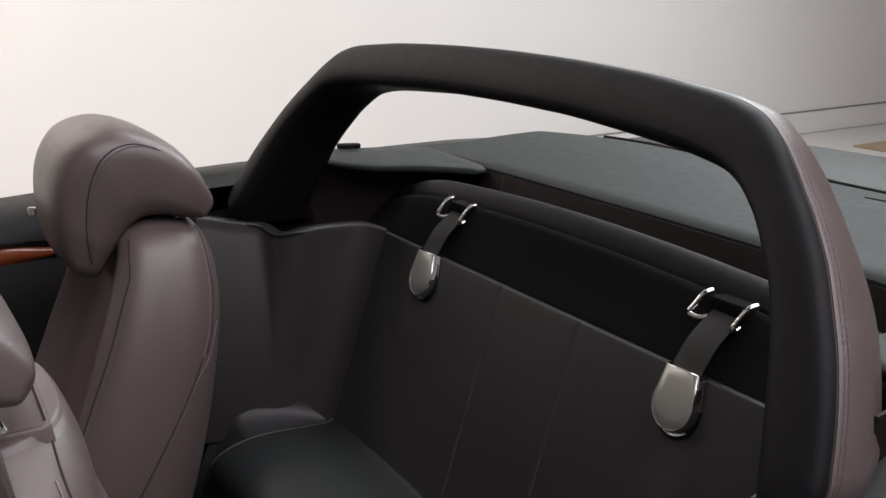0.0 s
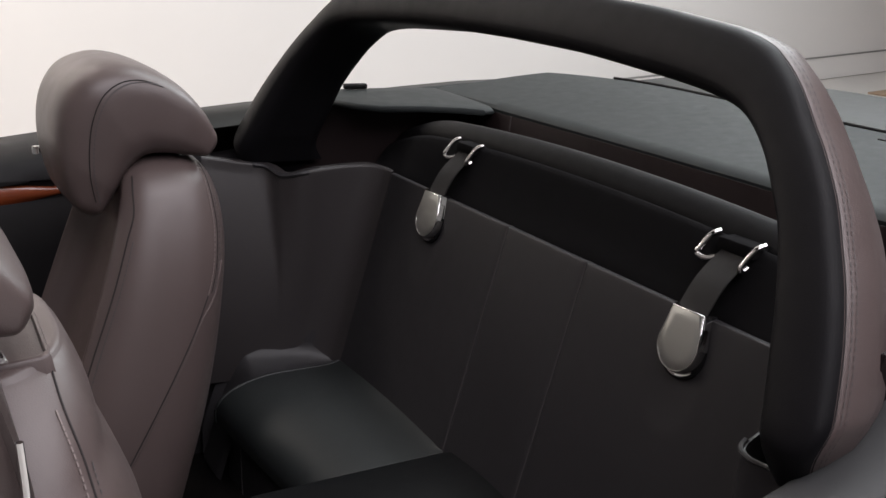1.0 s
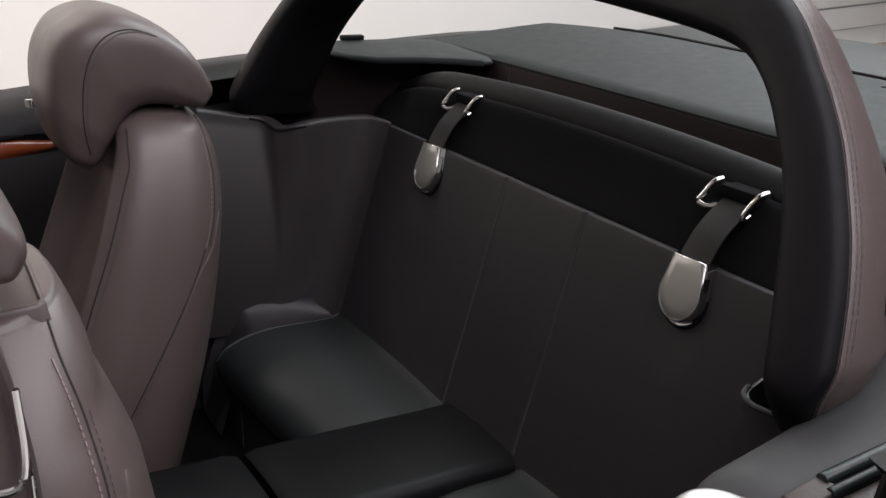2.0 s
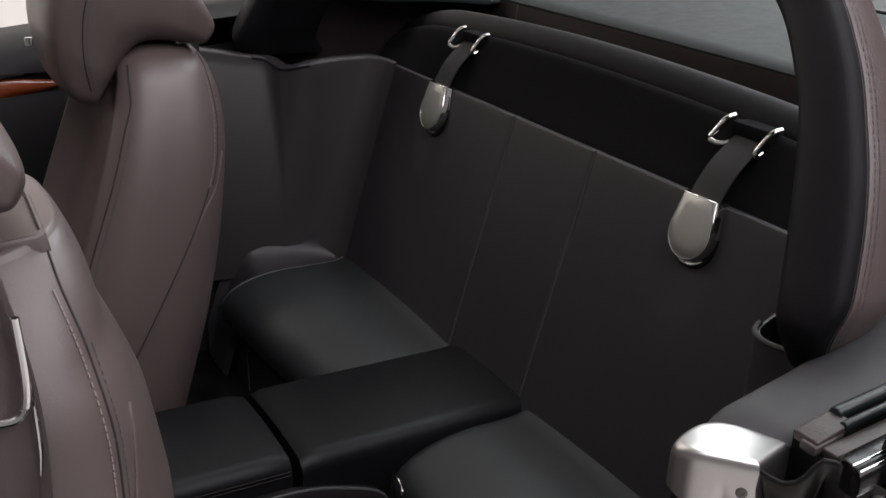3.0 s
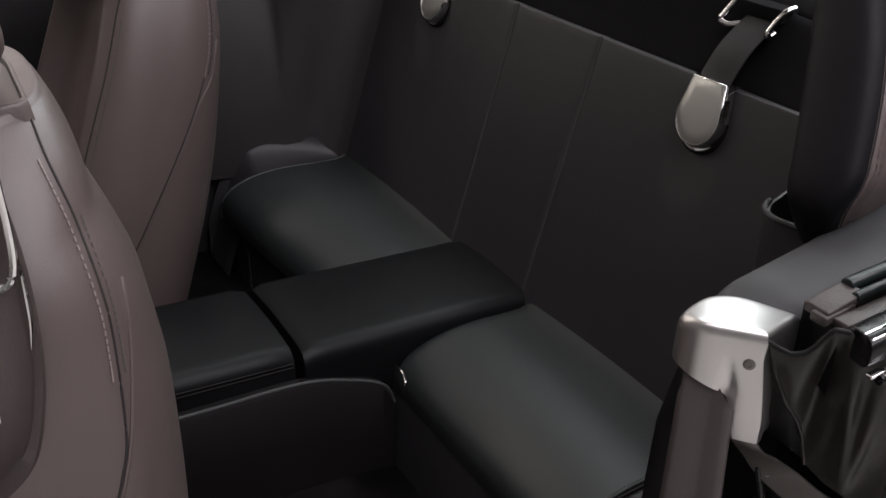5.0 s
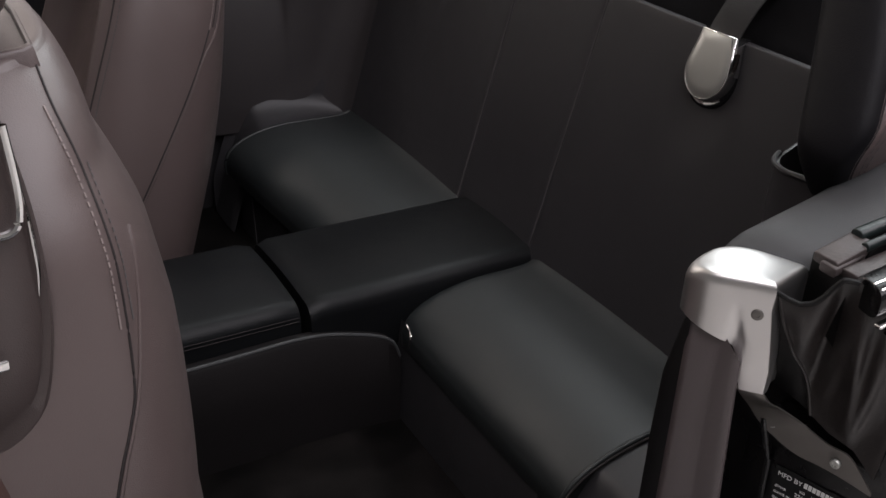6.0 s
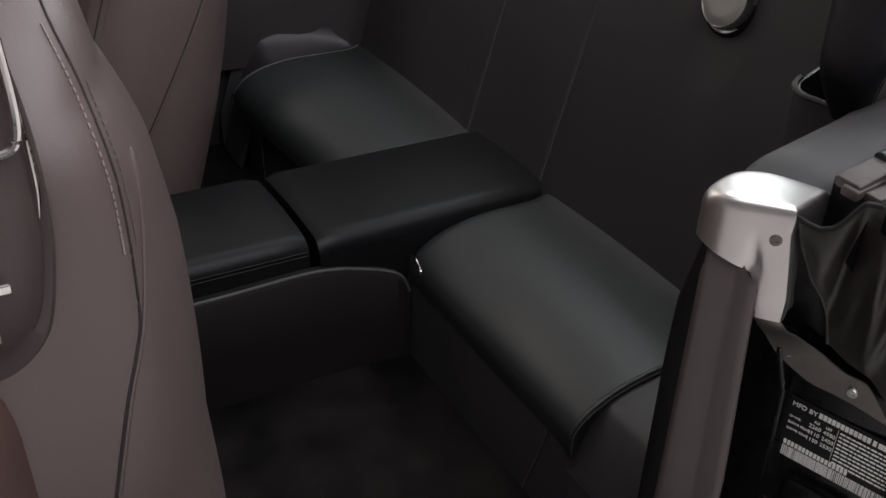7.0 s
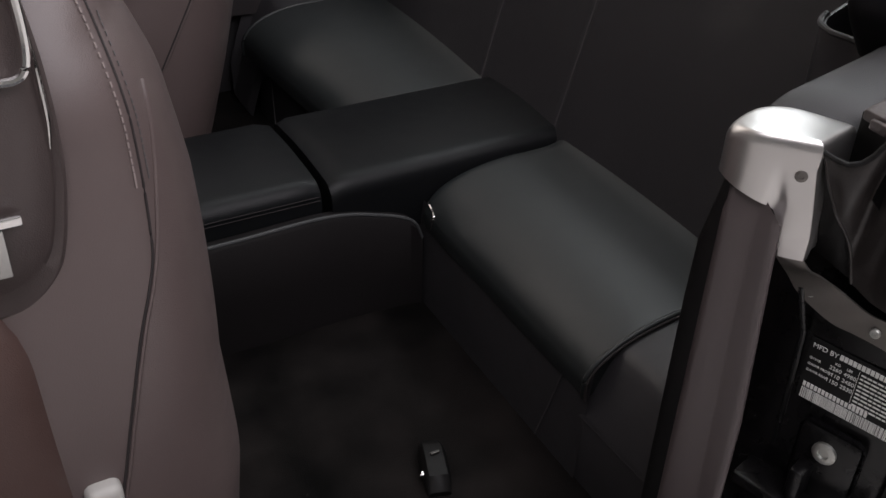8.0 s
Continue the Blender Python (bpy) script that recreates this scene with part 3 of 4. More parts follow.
# floor of the cabin
part("cabin_floor", block(-1.95, -0.32, -0.78, 0.72, 0.02, 0.125, 0.004), CARPET, car, "worn black carpet")
part("sill", block(-1.95, -0.36, -0.86, -0.72, -0.02, 0.30, 0.02, 3), JAMB, car, "black painted door sill")
part("underbody", block(-0.28, 1.2, -0.70, 0.74, 0.08, 0.28, 0.01), BLACK_SOFT, car)
part("bulkhead", block(0.14, 0.20, -0.64, 0.66, 0.2, 0.76, 0.01), BLACK_SOFT, car)
for side in (1, -1):
    y0, y1 = sorted((YC + side * 0.725, YC + side * 0.80))
    part("inner_fender", block(-0.30, 0.7, y0, y1, 0.1, 0.69, 0.01), BLACK, car)
    y0, y1 = sorted((YC + side * 0.66, YC + side * 0.735))
    part("lower_wall", block(-0.55 if side > 0 else -0.29, -0.05, y0, y1, 0.03, 0.31, 0.01), BLACK, car)

# inner belt trim on both sides; on the driver's side its end is cut along the cap
for side in (1, -1):
    rings = []
    for i in range(40):
        prof = [(0.735, 0.675, 1), (0.730, 0.690, 1), (0.732, 0.710, 1), (0.742, 0.724, 1), (0.757, 0.7315, 1), (0.775, 0.733, 0), (0.797, 0.727, 0), (0.806, 0.715, 0), (0.806, 0.65, 0)]
        row = []
        for p in smooth_path([V(a, b, k) for a, b, k in prof], 26):
            y = YC + side * (p.x + (0.012 if side > 0 else 0.0))
            start = -0.455 if side > 0 else -0.374 + 0.62 * max(0.0, -0.726 - y)
            x = start + (0.324 - start) * (i / 39) ** (1.0 if side > 0 else 1.3)
            up = 0.115 * (x + 0.42)
            if side < 0:
                up += 2.0 * max(0.0, min(0.14, x + 0.27)) ** 2 - 0.012 * max(0.0, 1 - (x - start) / 0.025) ** 2
            row.append(V(x, y - side * 0.030 * max(0.0, min(1.0, p.z)) * max(0.0, min(1.0, (x + 0.42) / 0.3)), p.y + up))
        rings.append(row)
    # one trim in two tones: the passenger's side gets black in place of shade
    part("belt_trim", loft(rings, closed=False), GREY_TRIM if side < 0 else HOOP_BLACK, car, "soft trim along the belt line, coloured darker on the shaded passenger's side")

# ---- roll bar ----
bar = root("roll_bar", "raised black roll bar with brown leather sides", "roll bar")
OUTER = [(0.0, 1.1415), (0.145, 1.1395), (0.30, 1.1335), (0.376, 1.1275), (0.449, 1.1205), (0.495, 1.1100), (0.519, 1.0985), (0.546, 1.081), (0.571, 1.060), (0.591, 1.041), (0.613, 1.021), (0.647, 0.984), (0.675, 0.944), (0.699, 0.906), (0.720, 0.863), (0.735, 0.822), (0.740, 0.80), (0.734, 0.775), (0.722, 0.748), (0.716, 0.728)]
INNER = [(0.0, 1.071), (0.110, 1.070), (0.2, 1.068), (0.316, 1.0615), (0.390, 1.0565), (0.432, 1.0525), (0.4715, 1.0465), (0.498, 1.0390), (0.518, 1.0290), (0.538, 1.0145), (0.556, 0.998), (0.577, 0.974), (0.598, 0.949), (0.6160, 0.918), (0.6320, 0.885), (0.650, 0.842), (0.664, 0.806), (0.672, 0.780), (0.678, 0.752), (0.682, 0.728)]
half_o = smooth_path([V(0, a, b) for a, b in OUTER], 60)
half_i = smooth_path([V(0, a, b) for a, b in INNER], 60)
full_o = [V(0, -p.y, p.z) for p in half_o[:0:-1]] + half_o
full_i = [V(0, -p.y, p.z) for p in half_i[:0:-1]] + half_i


def hoop_x(z, curl=0.8):
    d = 0.775 - z
    return -0.13 + 0.43 * (z - 1.1) + curl * (d + math.sqrt(d * d + 0.0002))


def hoop_point(o, i, u, d):
    """u: 0 inside, 1 outside; d: metres behind the front face."""
    p = i.lerp(o, u)
    if p.y > 0 and p.z < 0.80:  # the passenger-side foot stands straighter
        p = V(0, p.y + 0.20 * (0.80 - p.z), max(p.z, 0.744))
    return V(hoop_x(p.z, 0.55 if p.y > 0 else 0.55) + d * 0.974 - 0.008 * max(0.0, min(1.0, p.y / 0.5)), 0.011 + p.y, p.z - d * 0.13 * max(0.0, min(1.0, (p.z - 0.9) / 0.1)))


black_rings, leather_rings, stitch_a, stitch_b = [], [], [], []
for o, i in zip(full_o, full_i):
    low = max(0.0, 1.02 - o.z)
    deep = 0.130 + 0.15 * low
    front = [(0.12, deep), (0.02, deep - 0.008), (0.0, deep - 0.02), (0.0, deep * 0.5), (-0.02, 0.045), (0.0, 0.020), (0.05, 0.011), (0.13, 0.0045), (0.20, 0.0005), (0.24, -0.001), (0.36, -0.003), (0.5, -0.004), (0.66, -0.003), (0.80, -0.001), (0.89, 0.001), (0.945, 0.0035), (0.98, 0.0075), (0.997, 0.0125), (1.0, 0.0165)]
    black_rings.append([hoop_point(o, i, u, d) for u, d in front])
    side_pts = [(1.0, 0.0165), (0.985, 0.0195), (1.005, 0.0225), (1.015, 0.036), (0.99, deep * 0.42), (0.86, deep * 0.58), (0.70, deep * 0.74), (0.50, deep * 0.88), (0.32, deep * 0.97), (0.12, deep)]
    leather_rings.append([hoop_point(o, i, u, d) for u, d in side_pts])
    stitch_a.append(hoop_point(o, i, 1.014, 0.026))
    stitch_b.append(hoop_point(o, i, 1.020, 0.032))
part("bar_face", loft(black_rings, closed=False), HOOP_BLACK, bar, "matt black soft front face")
leather = part("bar_leather", loft(leather_rings, closed=False), MOCHA, bar, "brown leather cover with stitched edge")
part("seam", tube([hoop_point(o, i, 0.985, 0.0195) for o, i in zip(full_o, full_i)], 0.0012, 5), SEAM, bar)
bm = bmesh.new()
for line in (stitch_a, stitch_b):
    for a, b in zip(line[:-1], line[1:]):
        n = max(1, int((b - a).length / 0.006))
        for k in range(n):
            c0, c1 = a.lerp(b, (k + 0.15) / n), a.lerp(b, (k + 0.75) / n)
            w = V(0.0006, 0, 0)
            h = V(0, c0.y, 0.35).normalized() * 0.0007
            bm.faces.new([bm.verts.new(q) for q in (c0 - w + h, c1 - w + h, c1 + w + h, c0 + w + h)])
tagged(part("stitching", bm, THREAD_DARK, bar), kind="stuff")

# slots where the bar enters the side panels, with the belt tongue
for side in (1, -1):
    slot = part("bar_socket", block(-0.185, -0.02, YC + side * 0.665 - 0.038, YC + side * 0.665 + 0.038, 0.60, 0.690, 0.012, 3), BLACK_SOFT, car, "black socket of the roll bar")
    part("tongue_frame", block(-0.216, -0.204, YC + side * 0.703 - 0.019, YC + side * 0.703 + 0.019, 0.722, 0.774, 0.005), BLACK_RUBBER, slot)
    part("tongue", block(-0.2195, -0.2155, YC + side * 0.703 - 0.011, YC + side * 0.703 + 0.011, 0.738, 0.762, 0.002), DARK_METAL, slot)

# ---- front seats ----
# Laid out round the passenger seat's middle line (y = 0 here), in the cabin's x and z.
LEVELS = [0.16, 0.25, 0.35, 0.45, 0.55, 0.65, 0.72, 0.78, 0.82, 0.840, 0.852, 0.857]
FRONT = [-0.815, -0.800, -0.775, -0.738, -0.703, -0.668, -0.644, -0.624, -0.610, -0.598, -0.580, -0.565]
REAR = [-0.560, -0.532, -0.505, -0.480, -0.460, -0.446, -0.440, -0.444, -0.456, -0.470, -0.488, -0.515]
HALF = [0.215, 0.220, 0.225, 0.225, 0.218, 0.205, 0.190, 0.170, 0.150, 0.130, 0.105, 0.075]


def profile_at(z, values):
    """A smooth curve through a seat profile's heights."""
    k = max(0, min(len(LEVELS) - 2, int(np.searchsorted(LEVELS, z)) - 1))
    z0, z1 = LEVELS[k], LEVELS[k + 1]
    slope = [(values[min(i + 1, len(values) - 1)] - values[max(i - 1, 0)]) / (LEVELS[min(i + 1, len(LEVELS) - 1)] - LEVELS[max(i - 1, 0)]) for i in (k, k + 1)]
    f, d = (z - z0) / (z1 - z0), z1 - z0
    return (2 * f**3 - 3 * f**2 + 1) * values[k] + (f**3 - 2 * f**2 + f) * d * slope[0] + (3 * f**2 - 2 * f**3) * values[k + 1] + (f**3 - f**2) * d * slope[1]


def seat_section(z, bulge, n=96):
    xf, xr, w = (profile_at(z, a) for a in (FRONT, REAR, HALF))
    if bulge and z > 0.68:  # cut low here: the sides draw in to the headrest's plate
        w = 0.199 - 0.097 * ((z - 0.68) / 0.15) ** 1.9
    xr += bulge * interp(z, [0.30, 0.42, 0.52, 0.60, 0.68, 0.75, 0.82], [0.0425, 0.0244, 0.0214, 0.0195, 0.0116, -0.0061, 0.004])
    mid, half = (xf + xr) / 2, (xr - xf) / 2
    hollow = 0.062 * max(0.0, min(1.0, (0.83 - z) / 0.10))
    out = []
    for k in range(n):
        q = 2 * math.pi * k / n
        c, s = math.cos(q), math.sin(q)
        e = 2 / (3.8 if s > 0 else 2.9)
        y = w * math.copysign(abs(c) ** e, c)
        x = mid - half * math.copysign(abs(s) ** e, s)
        if s > 0:
            g = max(0.0, 1 - (abs(y) / (w * 0.74)) ** 6)
            x += hollow * g * min(1.0, s * 1.6)
        out.append(V(x, y, z))
    return out


def seat_back_mesh(bulge):
    end = 0.826 if bulge else 0.857
    rings = [seat_section(0.16 + (end - 0.16) * (1 - (1 - i / 70) ** 1.5), bulge) for i in range(71)]
    if bulge:
        mid = sum(rings[-1], V(0, 0, 0)) / len(rings[-1])
        rings += [[mid + (p - mid) * sc + V(0, 0, dz) for p in rings[-1]] for sc, dz in ((0.990, 0.0035), (0.965, 0.0055), (0.92, 0.006))]
    return loft(rings)


# the headrest arches over the seat: its outer and its inner line in side view
HEAD_OUT = [(-0.652, 0.766), (-0.678, 0.80), (-0.692, 0.86), (-0.692, 0.915), (-0.679, 0.957), (-0.652, 0.988), (-0.605, 1.002), (-0.553, 0.992), (-0.506, 0.965), (-0.474, 0.931), (-0.455, 0.897), (-0.451, 0.874)]
HEAD_IN = [(-0.632, 0.763), (-0.618, 0.776), (-0.604, 0.798), (-0.592, 0.818), (-0.580, 0.837), (-0.567, 0.850), (-0.552, 0.856), (-0.533, 0.857), (-0.514, 0.855), (-0.497, 0.853), (-0.480, 0.852), (-0.466, 0.855)]


def headrest_mesh():
    n = 60
    out = smooth_path([V(a, 0, b) for a, b in HEAD_OUT], n)
    inn = smooth_path([V(a, 0, b) for a, b in HEAD_IN], n)
    rings = []
    for i, (o, p) in enumerate(zip(out, inn)):
        f = i / (n - 1)
        w = interp(f, [0, 0.08, 0.2, 0.45, 0.75, 0.92, 1.0], [0.072, 0.096, 0.112, 0.126, 0.128, 0.120, 0.100])
        c, h = (o + p) / 2, (o - p) / 2
        shrink = min(1.0, math.sqrt(max(0.0, 1 - max(0.0, 1 - f / 0.06) ** 2)) if f < 0.06 else 1.0, math.sqrt(max(0.0, 1 - max(0.0, (f - 0.93) / 0.07) ** 2)) if f > 0.93 else 1.0)
        shrink = max(shrink, 0.25 if f < 0.5 else 0.6)
        ring = []
        for k in range(56):
            q = 2 * math.pi * k / 56
            e = 2 / 3.8
            a, b = math.cos(q), math.sin(q)
            u, v = math.copysign(abs(a) ** e, a), math.copysign(abs(b) ** e, b)
            ring.append(c + h * v * shrink + V(0, w * u * (0.75 + 0.25 * shrink), 0))
        rings.append(ring)
    return loft(rings)


def moved(bm, m):
    bmesh.ops.transform(bm, matrix=m, verts=bm.verts)
    return bm


def front_seat(label, m, lift, pad, front_seam, tail, flank, bulge=0.0):
    seat = root("front_seat", label, "car seat", "front seats", at=CAR @ m)
    back = part("backrest", seat_back_mesh(bulge), MOCHA, seat, sharp=60)
    head = part("headrest", moved(headrest_mesh(), Matrix.Translation(lift)), MOCHA, seat, "large wrap-over leather headrest", sharp=50)
    for sy in (1, -1):
        ray = (0, -sy, 0)
        y = sy * 0.5
        # headrest side seam
        line = [p + Vector(lift) for p in (V(-0.640, y, 0.795), V(-0.648, y, 0.835), V(-0.649, y, 0.876), V(-0.644, y, 0.917), V(-0.630, y, 0.952), V(-0.606, y, 0.972), V(-0.577, y, 0.977), V(-0.548, y, 0.970))]
        seam_line(head, line, ray, seat, 0.0010)
        stitches(head, [p + V(0.006, 0, -0.003) for p in line], ray, seat, 44, THREAD_DARK)
        # front edge of the side bolster
        if front_seam:
            line = [V(-0.590, y, 0.834), V(-0.594, y, 0.815), V(-0.598, y, 0.784), V(-0.611, y, 0.747), V(-0.635, y, 0.676), V(-0.659, y, 0.611), V(-0.679, y, 0.555), V(-0.706, y, 0.47)]
            seam_line(back, line, ray, seat, 0.0013)
            stitches(back, [p + V(0.007, 0, 0) for p in line[3:]], ray, seat, 50, THREAD_DARK)
        # rear edge: stitched seam that runs on as a piped flank seam, met by a fold from the rear edge
        line = [V(-0.480, y, 0.842), V(-0.477, y, 0.80), V(-0.475, y, 0.757)] + [V(a, y, b) for a, b in tail[:2]]
        if bulge:
            line[0] = V(-0.4755, y, 0.826)
        seam_line(back, line, ray, seat, 0.0010)
        sewn = line[1:] if bulge else line
        stitches(back, [p + V(-0.006, 0, 0) for p in sewn], ray, seat, 30 if bulge else 34, THREAD, 0.0040, 0.0007)
        stitches(back, [p + V(0.005, 0, 0) for p in sewn[1:]], ray, seat, 22, THREAD_DARK, 0.0038, 0.0005)
        line = [V(tail[2][0], y, tail[2][1])] + [V(a, y, b) for a, b in flank]
        seam_line(back, line, ray, seat, 0.0012)
        fold = [V(a, y, b) for a, b in tail[3:]] + [p + V(0.0045, 0, 0.002) for p in line[1:]]
        seam_line(back, fold, ray, seat, 0.0018, MOCHA, "fold", 90)
    # headrest posts and their base plate
    for sy in (1, -1):
        part("post", tube([V(-0.506, sy * 0.072, 0.82), V(-0.503, sy * 0.072, 0.87) + Vector(lift)], 0.006, 12), CHROME, seat, "short chrome headrest post")
    o = [V(-0.480, -0.100, 0), V(-0.473, -0.096, 0), V(-0.469, 0, 0), V(-0.473, 0.096, 0), V(-0.480, 0.100, 0), V(-0.535, 0.085, 0), V(-0.545, 0, 0), V(-0.535, -0.085, 0)]
    c = V(-0.51, 0, 0)
    part("post_plate", loft([[c + (p - c) * s + V(0, 0, z) for p in o] for s, z in ((1, 0.800), (1, 0.8335), (0.985, 0.8355), (0.965, 0.836), (0.93, 0.836), (0.90, 0.8345), (0.88, 0.830))]), MOCHA, seat, "moulded plate below the headrest")
    for sy in (1, -1):
        part("plate_slot", block(-0.492, -0.482, sy * 0.074 - 0.008, sy * 0.074 + 0.008, 0.8255, 0.8304, 0.003, 2), BLACK_SOFT, seat)
    # seat cushion
    rings = []
    for i in range(41):
        y = -0.255 + 0.51 * i / 40
        a = abs(y) / 0.255
        edge = 0.05 * max(0.0, (a - 0.72) / 0.28) ** 2.5
        lob = 0.045 * math.exp(-(((a - 0.80) / 0.17) ** 2))
        prof = [V(-0.70, y, 0.14), V(-0.69, y, 0.30 + lob * 0.6 - edge), V(-0.74, y, 0.345 + lob - edge), V(-0.90, y, 0.365 + lob - edge), V(-1.06, y, 0.385 + lob - edge), V(-1.16, y, 0.385 + lob * 0.7 - edge), V(-1.21, y, 0.355 - edge), V(-1.225, y, 0.30), V(-1.20, y, 0.22), V(-1.12, y, 0.15)]
        rings.append(smooth_path(prof, 40))
    part("seat_cushion", moved(loft(rings), pad), MOCHA_RED, seat, "reddish brown leather seat cushion", sharp=60)
    part("seat_base", moved(block(-1.14, -0.72, -0.20, 0.20, 0.118, 0.20, 0.01), pad), BLACK_SOFT, seat)
    return seat, back


far_seat, far_back = front_seat("dark mocha leather front passenger seat with large headrest", Matrix.Translation((0, 0.38, 0)), (0, 0, 0), Matrix(), True, ((-0.482, 0.70), (-0.494, 0.662), (-0.501, 0.660), (-0.470, 0.705), (-0.479, 0.680), (-0.489, 0.655)), ((-0.521, 0.618), (-0.543, 0.577), (-0.571, 0.527), (-0.600, 0.476), (-0.645, 0.396), (-0.685, 0.325), (-0.74, 0.20)))
TIP = Matrix.Translation((-0.330, -0.365, 0.035)) @ Matrix.Translation((-0.47, 0, 0.70)) @ Matrix.Rotation(radians(-11), 4, "Y") @ Matrix.Translation((0.47, 0, -0.70))
UNTIP = TIP.inverted()
near_seat, near_back = front_seat("dark mocha leather driver's seat tipped upright, with belt outlet", TIP, (-0.019, 0, 0.006), UNTIP @ Matrix.Translation((-0.23, -0.365, 0.0)), False, ((-0.478, 0.70), (-0.487, 0.65), (-0.487, 0.65), (-0.4585, 0.705), (-0.466, 0.680), (-0.476, 0.65)), ((-0.500, 0.598), (-0.514, 0.570), (-0.532, 0.539), (-0.556, 0.49), (-0.583, 0.43), (-0.625, 0.33), (-0.65, 0.20)), 1.0)
# belt outlet on the driver seat's outer side, laid out in the cabin's axes
edge = smooth_path([V(-0.905, 0, 0.930), V(-0.882, 0, 0.90), V(-0.868, 0, 0.85), V(-0.859, 0, 0.79), V(-0.857, 0, 0.73), V(-0.861, 0, 0.685), V(-0.872, 0, 0.638), V(-0.892, 0, 0.612), V(-0.915, 0, 0.604), V(-0.945, 0, 0.612), V(-0.965, 0, 0.65), V(-0.970, 0, 0.75), V(-0.962, 0, 0.85), V(-0.940, 0, 0.92), V(-0.905, 0, 0.930)], 73)[:-1]
mid = V(-0.914, 0, 0.76)
rings = []
for sc, y in ((1.02, -0.50), (1.0, -0.565), (0.985, -0.574), (0.94, -0.578), (0.86, -0.576), (0.80, -0.583), (0.5, -0.588), (0.2, -0.589)):
    rings.append([mid + (p - mid) * sc + V(0, y, 0) for p in edge])
part("belt_outlet", moved(loft(rings), UNTIP), OUTLET, near_seat, "moulded brown belt outlet panel", sharp=60)
frame_line = smooth_path([V(-0.871, -0.588, 0.86), V(-0.869, -0.590, 0.82), V(-0.871, -0.592, 0.798), V(-0.878, -0.592, 0.789), V(-0.895, -0.592, 0.789), V(-0.915, -0.592, 0.791)], 30)
part("outlet_frame", moved(tube(frame_line, 0.0028, 8), UNTIP), CHROME, near_seat, "polished belt slot frame")
part("bright_edge", moved(tube(smooth_path([V(-0.8655, -0.584, 0.813), V(-0.8645, -0.586, 0.785), V(-0.864, -0.585, 0.757), V(-0.866, -0.583, 0.735)], 20), [0.0004 + 0.0010 * math.sin(math.pi * i / 19) for i in range(20)], 6), UNTIP), CHROME, near_seat)
part("belt_tongue", moved(block(-0.93, -0.893, -0.598, -0.594, 0.692, 0.700, 0.0015), UNTIP), CHROME, near_seat, "bright belt tongue")
part("belt_webbing", moved(block(-0.945, -0.906, -0.597, -0.5945, 0.655, 0.691, 0.001), UNTIP), LIGHT_GREY, near_seat, "grey belt webbing")
rings = []
for i in range(21):
    f = i / 20
    z = 0.30 + 0.325 * f
    r = math.sqrt(max(0.02, 1 - max(0.0, (f - 0.8) / 0.2) ** 2))
    x1 = -0.886 - 0.018 * f - 0.03 * (1 - r)
    rings.append([V(x, y, z) for x, y in ((x1 - 0.02, -0.50), (x1, -0.53), (x1 - 0.002, -0.565), (x1 - 0.010, -0.592 + 0.02 * (1 - r)), (x1 - 0.04, -0.604 + 0.03 * (1 - r)), (x1 - 0.12, -0.608 + 0.03 * (1 - r)), (x1 - 0.24, -0.600 + 0.03 * (1 - r)), (x1 - 0.26, -0.50))])
part("bolster", moved(loft(rings), UNTIP), MOCHA_RED, near_seat, "reddish brown leather side bolster", sharp=60)
part("anchor_cover", moved(block(-0.895, -0.866, -0.605, -0.56, 0.36, 0.443, 0.008, 3), UNTIP), LIGHT_GREY, near_seat, "light grey plastic belt anchor cover")

# ---- door jamb on the driver's side ----
jdir = Vector((0.30, -0.954, 0)).normalized()
JO = V(-0.352, -0.772, 0.0)


def jp(a, z, h=0.0):
    """A place on the shut face: a metres outwards, z up, h proud of it."""
    return JO + jdir * a + V(0, 0, z) - V(0.954, 0.30, 0) * h


def jbox(name, a0, a1, z0, z1, h0, h1, mat, parent, label="", bevel=0.002):
    bm = block(0, 1, 0, 1, 0, 1, 0)
    for v in bm.verts:
        v.co = jp(a0 + (a1 - a0) * v.co.x, z0 + (z1 - z0) * v.co.y, h0 + (h1 - h0) * v.co.z)
    if bevel:
        bmesh.ops.bevel(bm, geom=bm.edges[:], offset=bevel, segments=2, affect="EDGES", profile=0.5)
    return part(name, bm, mat, parent, label)


# painted shut face with a rolled outer edge and pressed steps
rings = []
for i in range(40):
    z = -0.02 + 0.66 * i / 39
    ins = 0.006 * math.exp(-(((z - 0.36) / 0.03) ** 2)) - 0.012 * max(0, min(1, (0.30 - z) / 0.05))
    prof = [jp(-0.06, z, -0.03), jp(-0.02, z, -0.004 + ins), jp(0.02, z, ins), jp(0.07, z, ins), jp(0.10, z, ins - 0.002), jp(0.118, z, -0.008), jp(0.128, z, -0.02), jp(0.130, z, -0.06)]
    rings.append(smooth_path(prof, 22))
jamb = part("door_jamb", loft(rings, closed=False), JAMB, car, "glossy black painted door jamb")

# aluminium cap on the post, laid out on its outer face: s metres along it towards the cabin, z up, h proud
FACE, ALONG, FA = V(-0.7317, -0.6816, 0), V(-0.6816, 0.7317, 0), V(-0.398, -0.795, 0)


def fp(s, z, h=0.0):
    return FA + ALONG * s + FACE * h + V(0, 0, z)


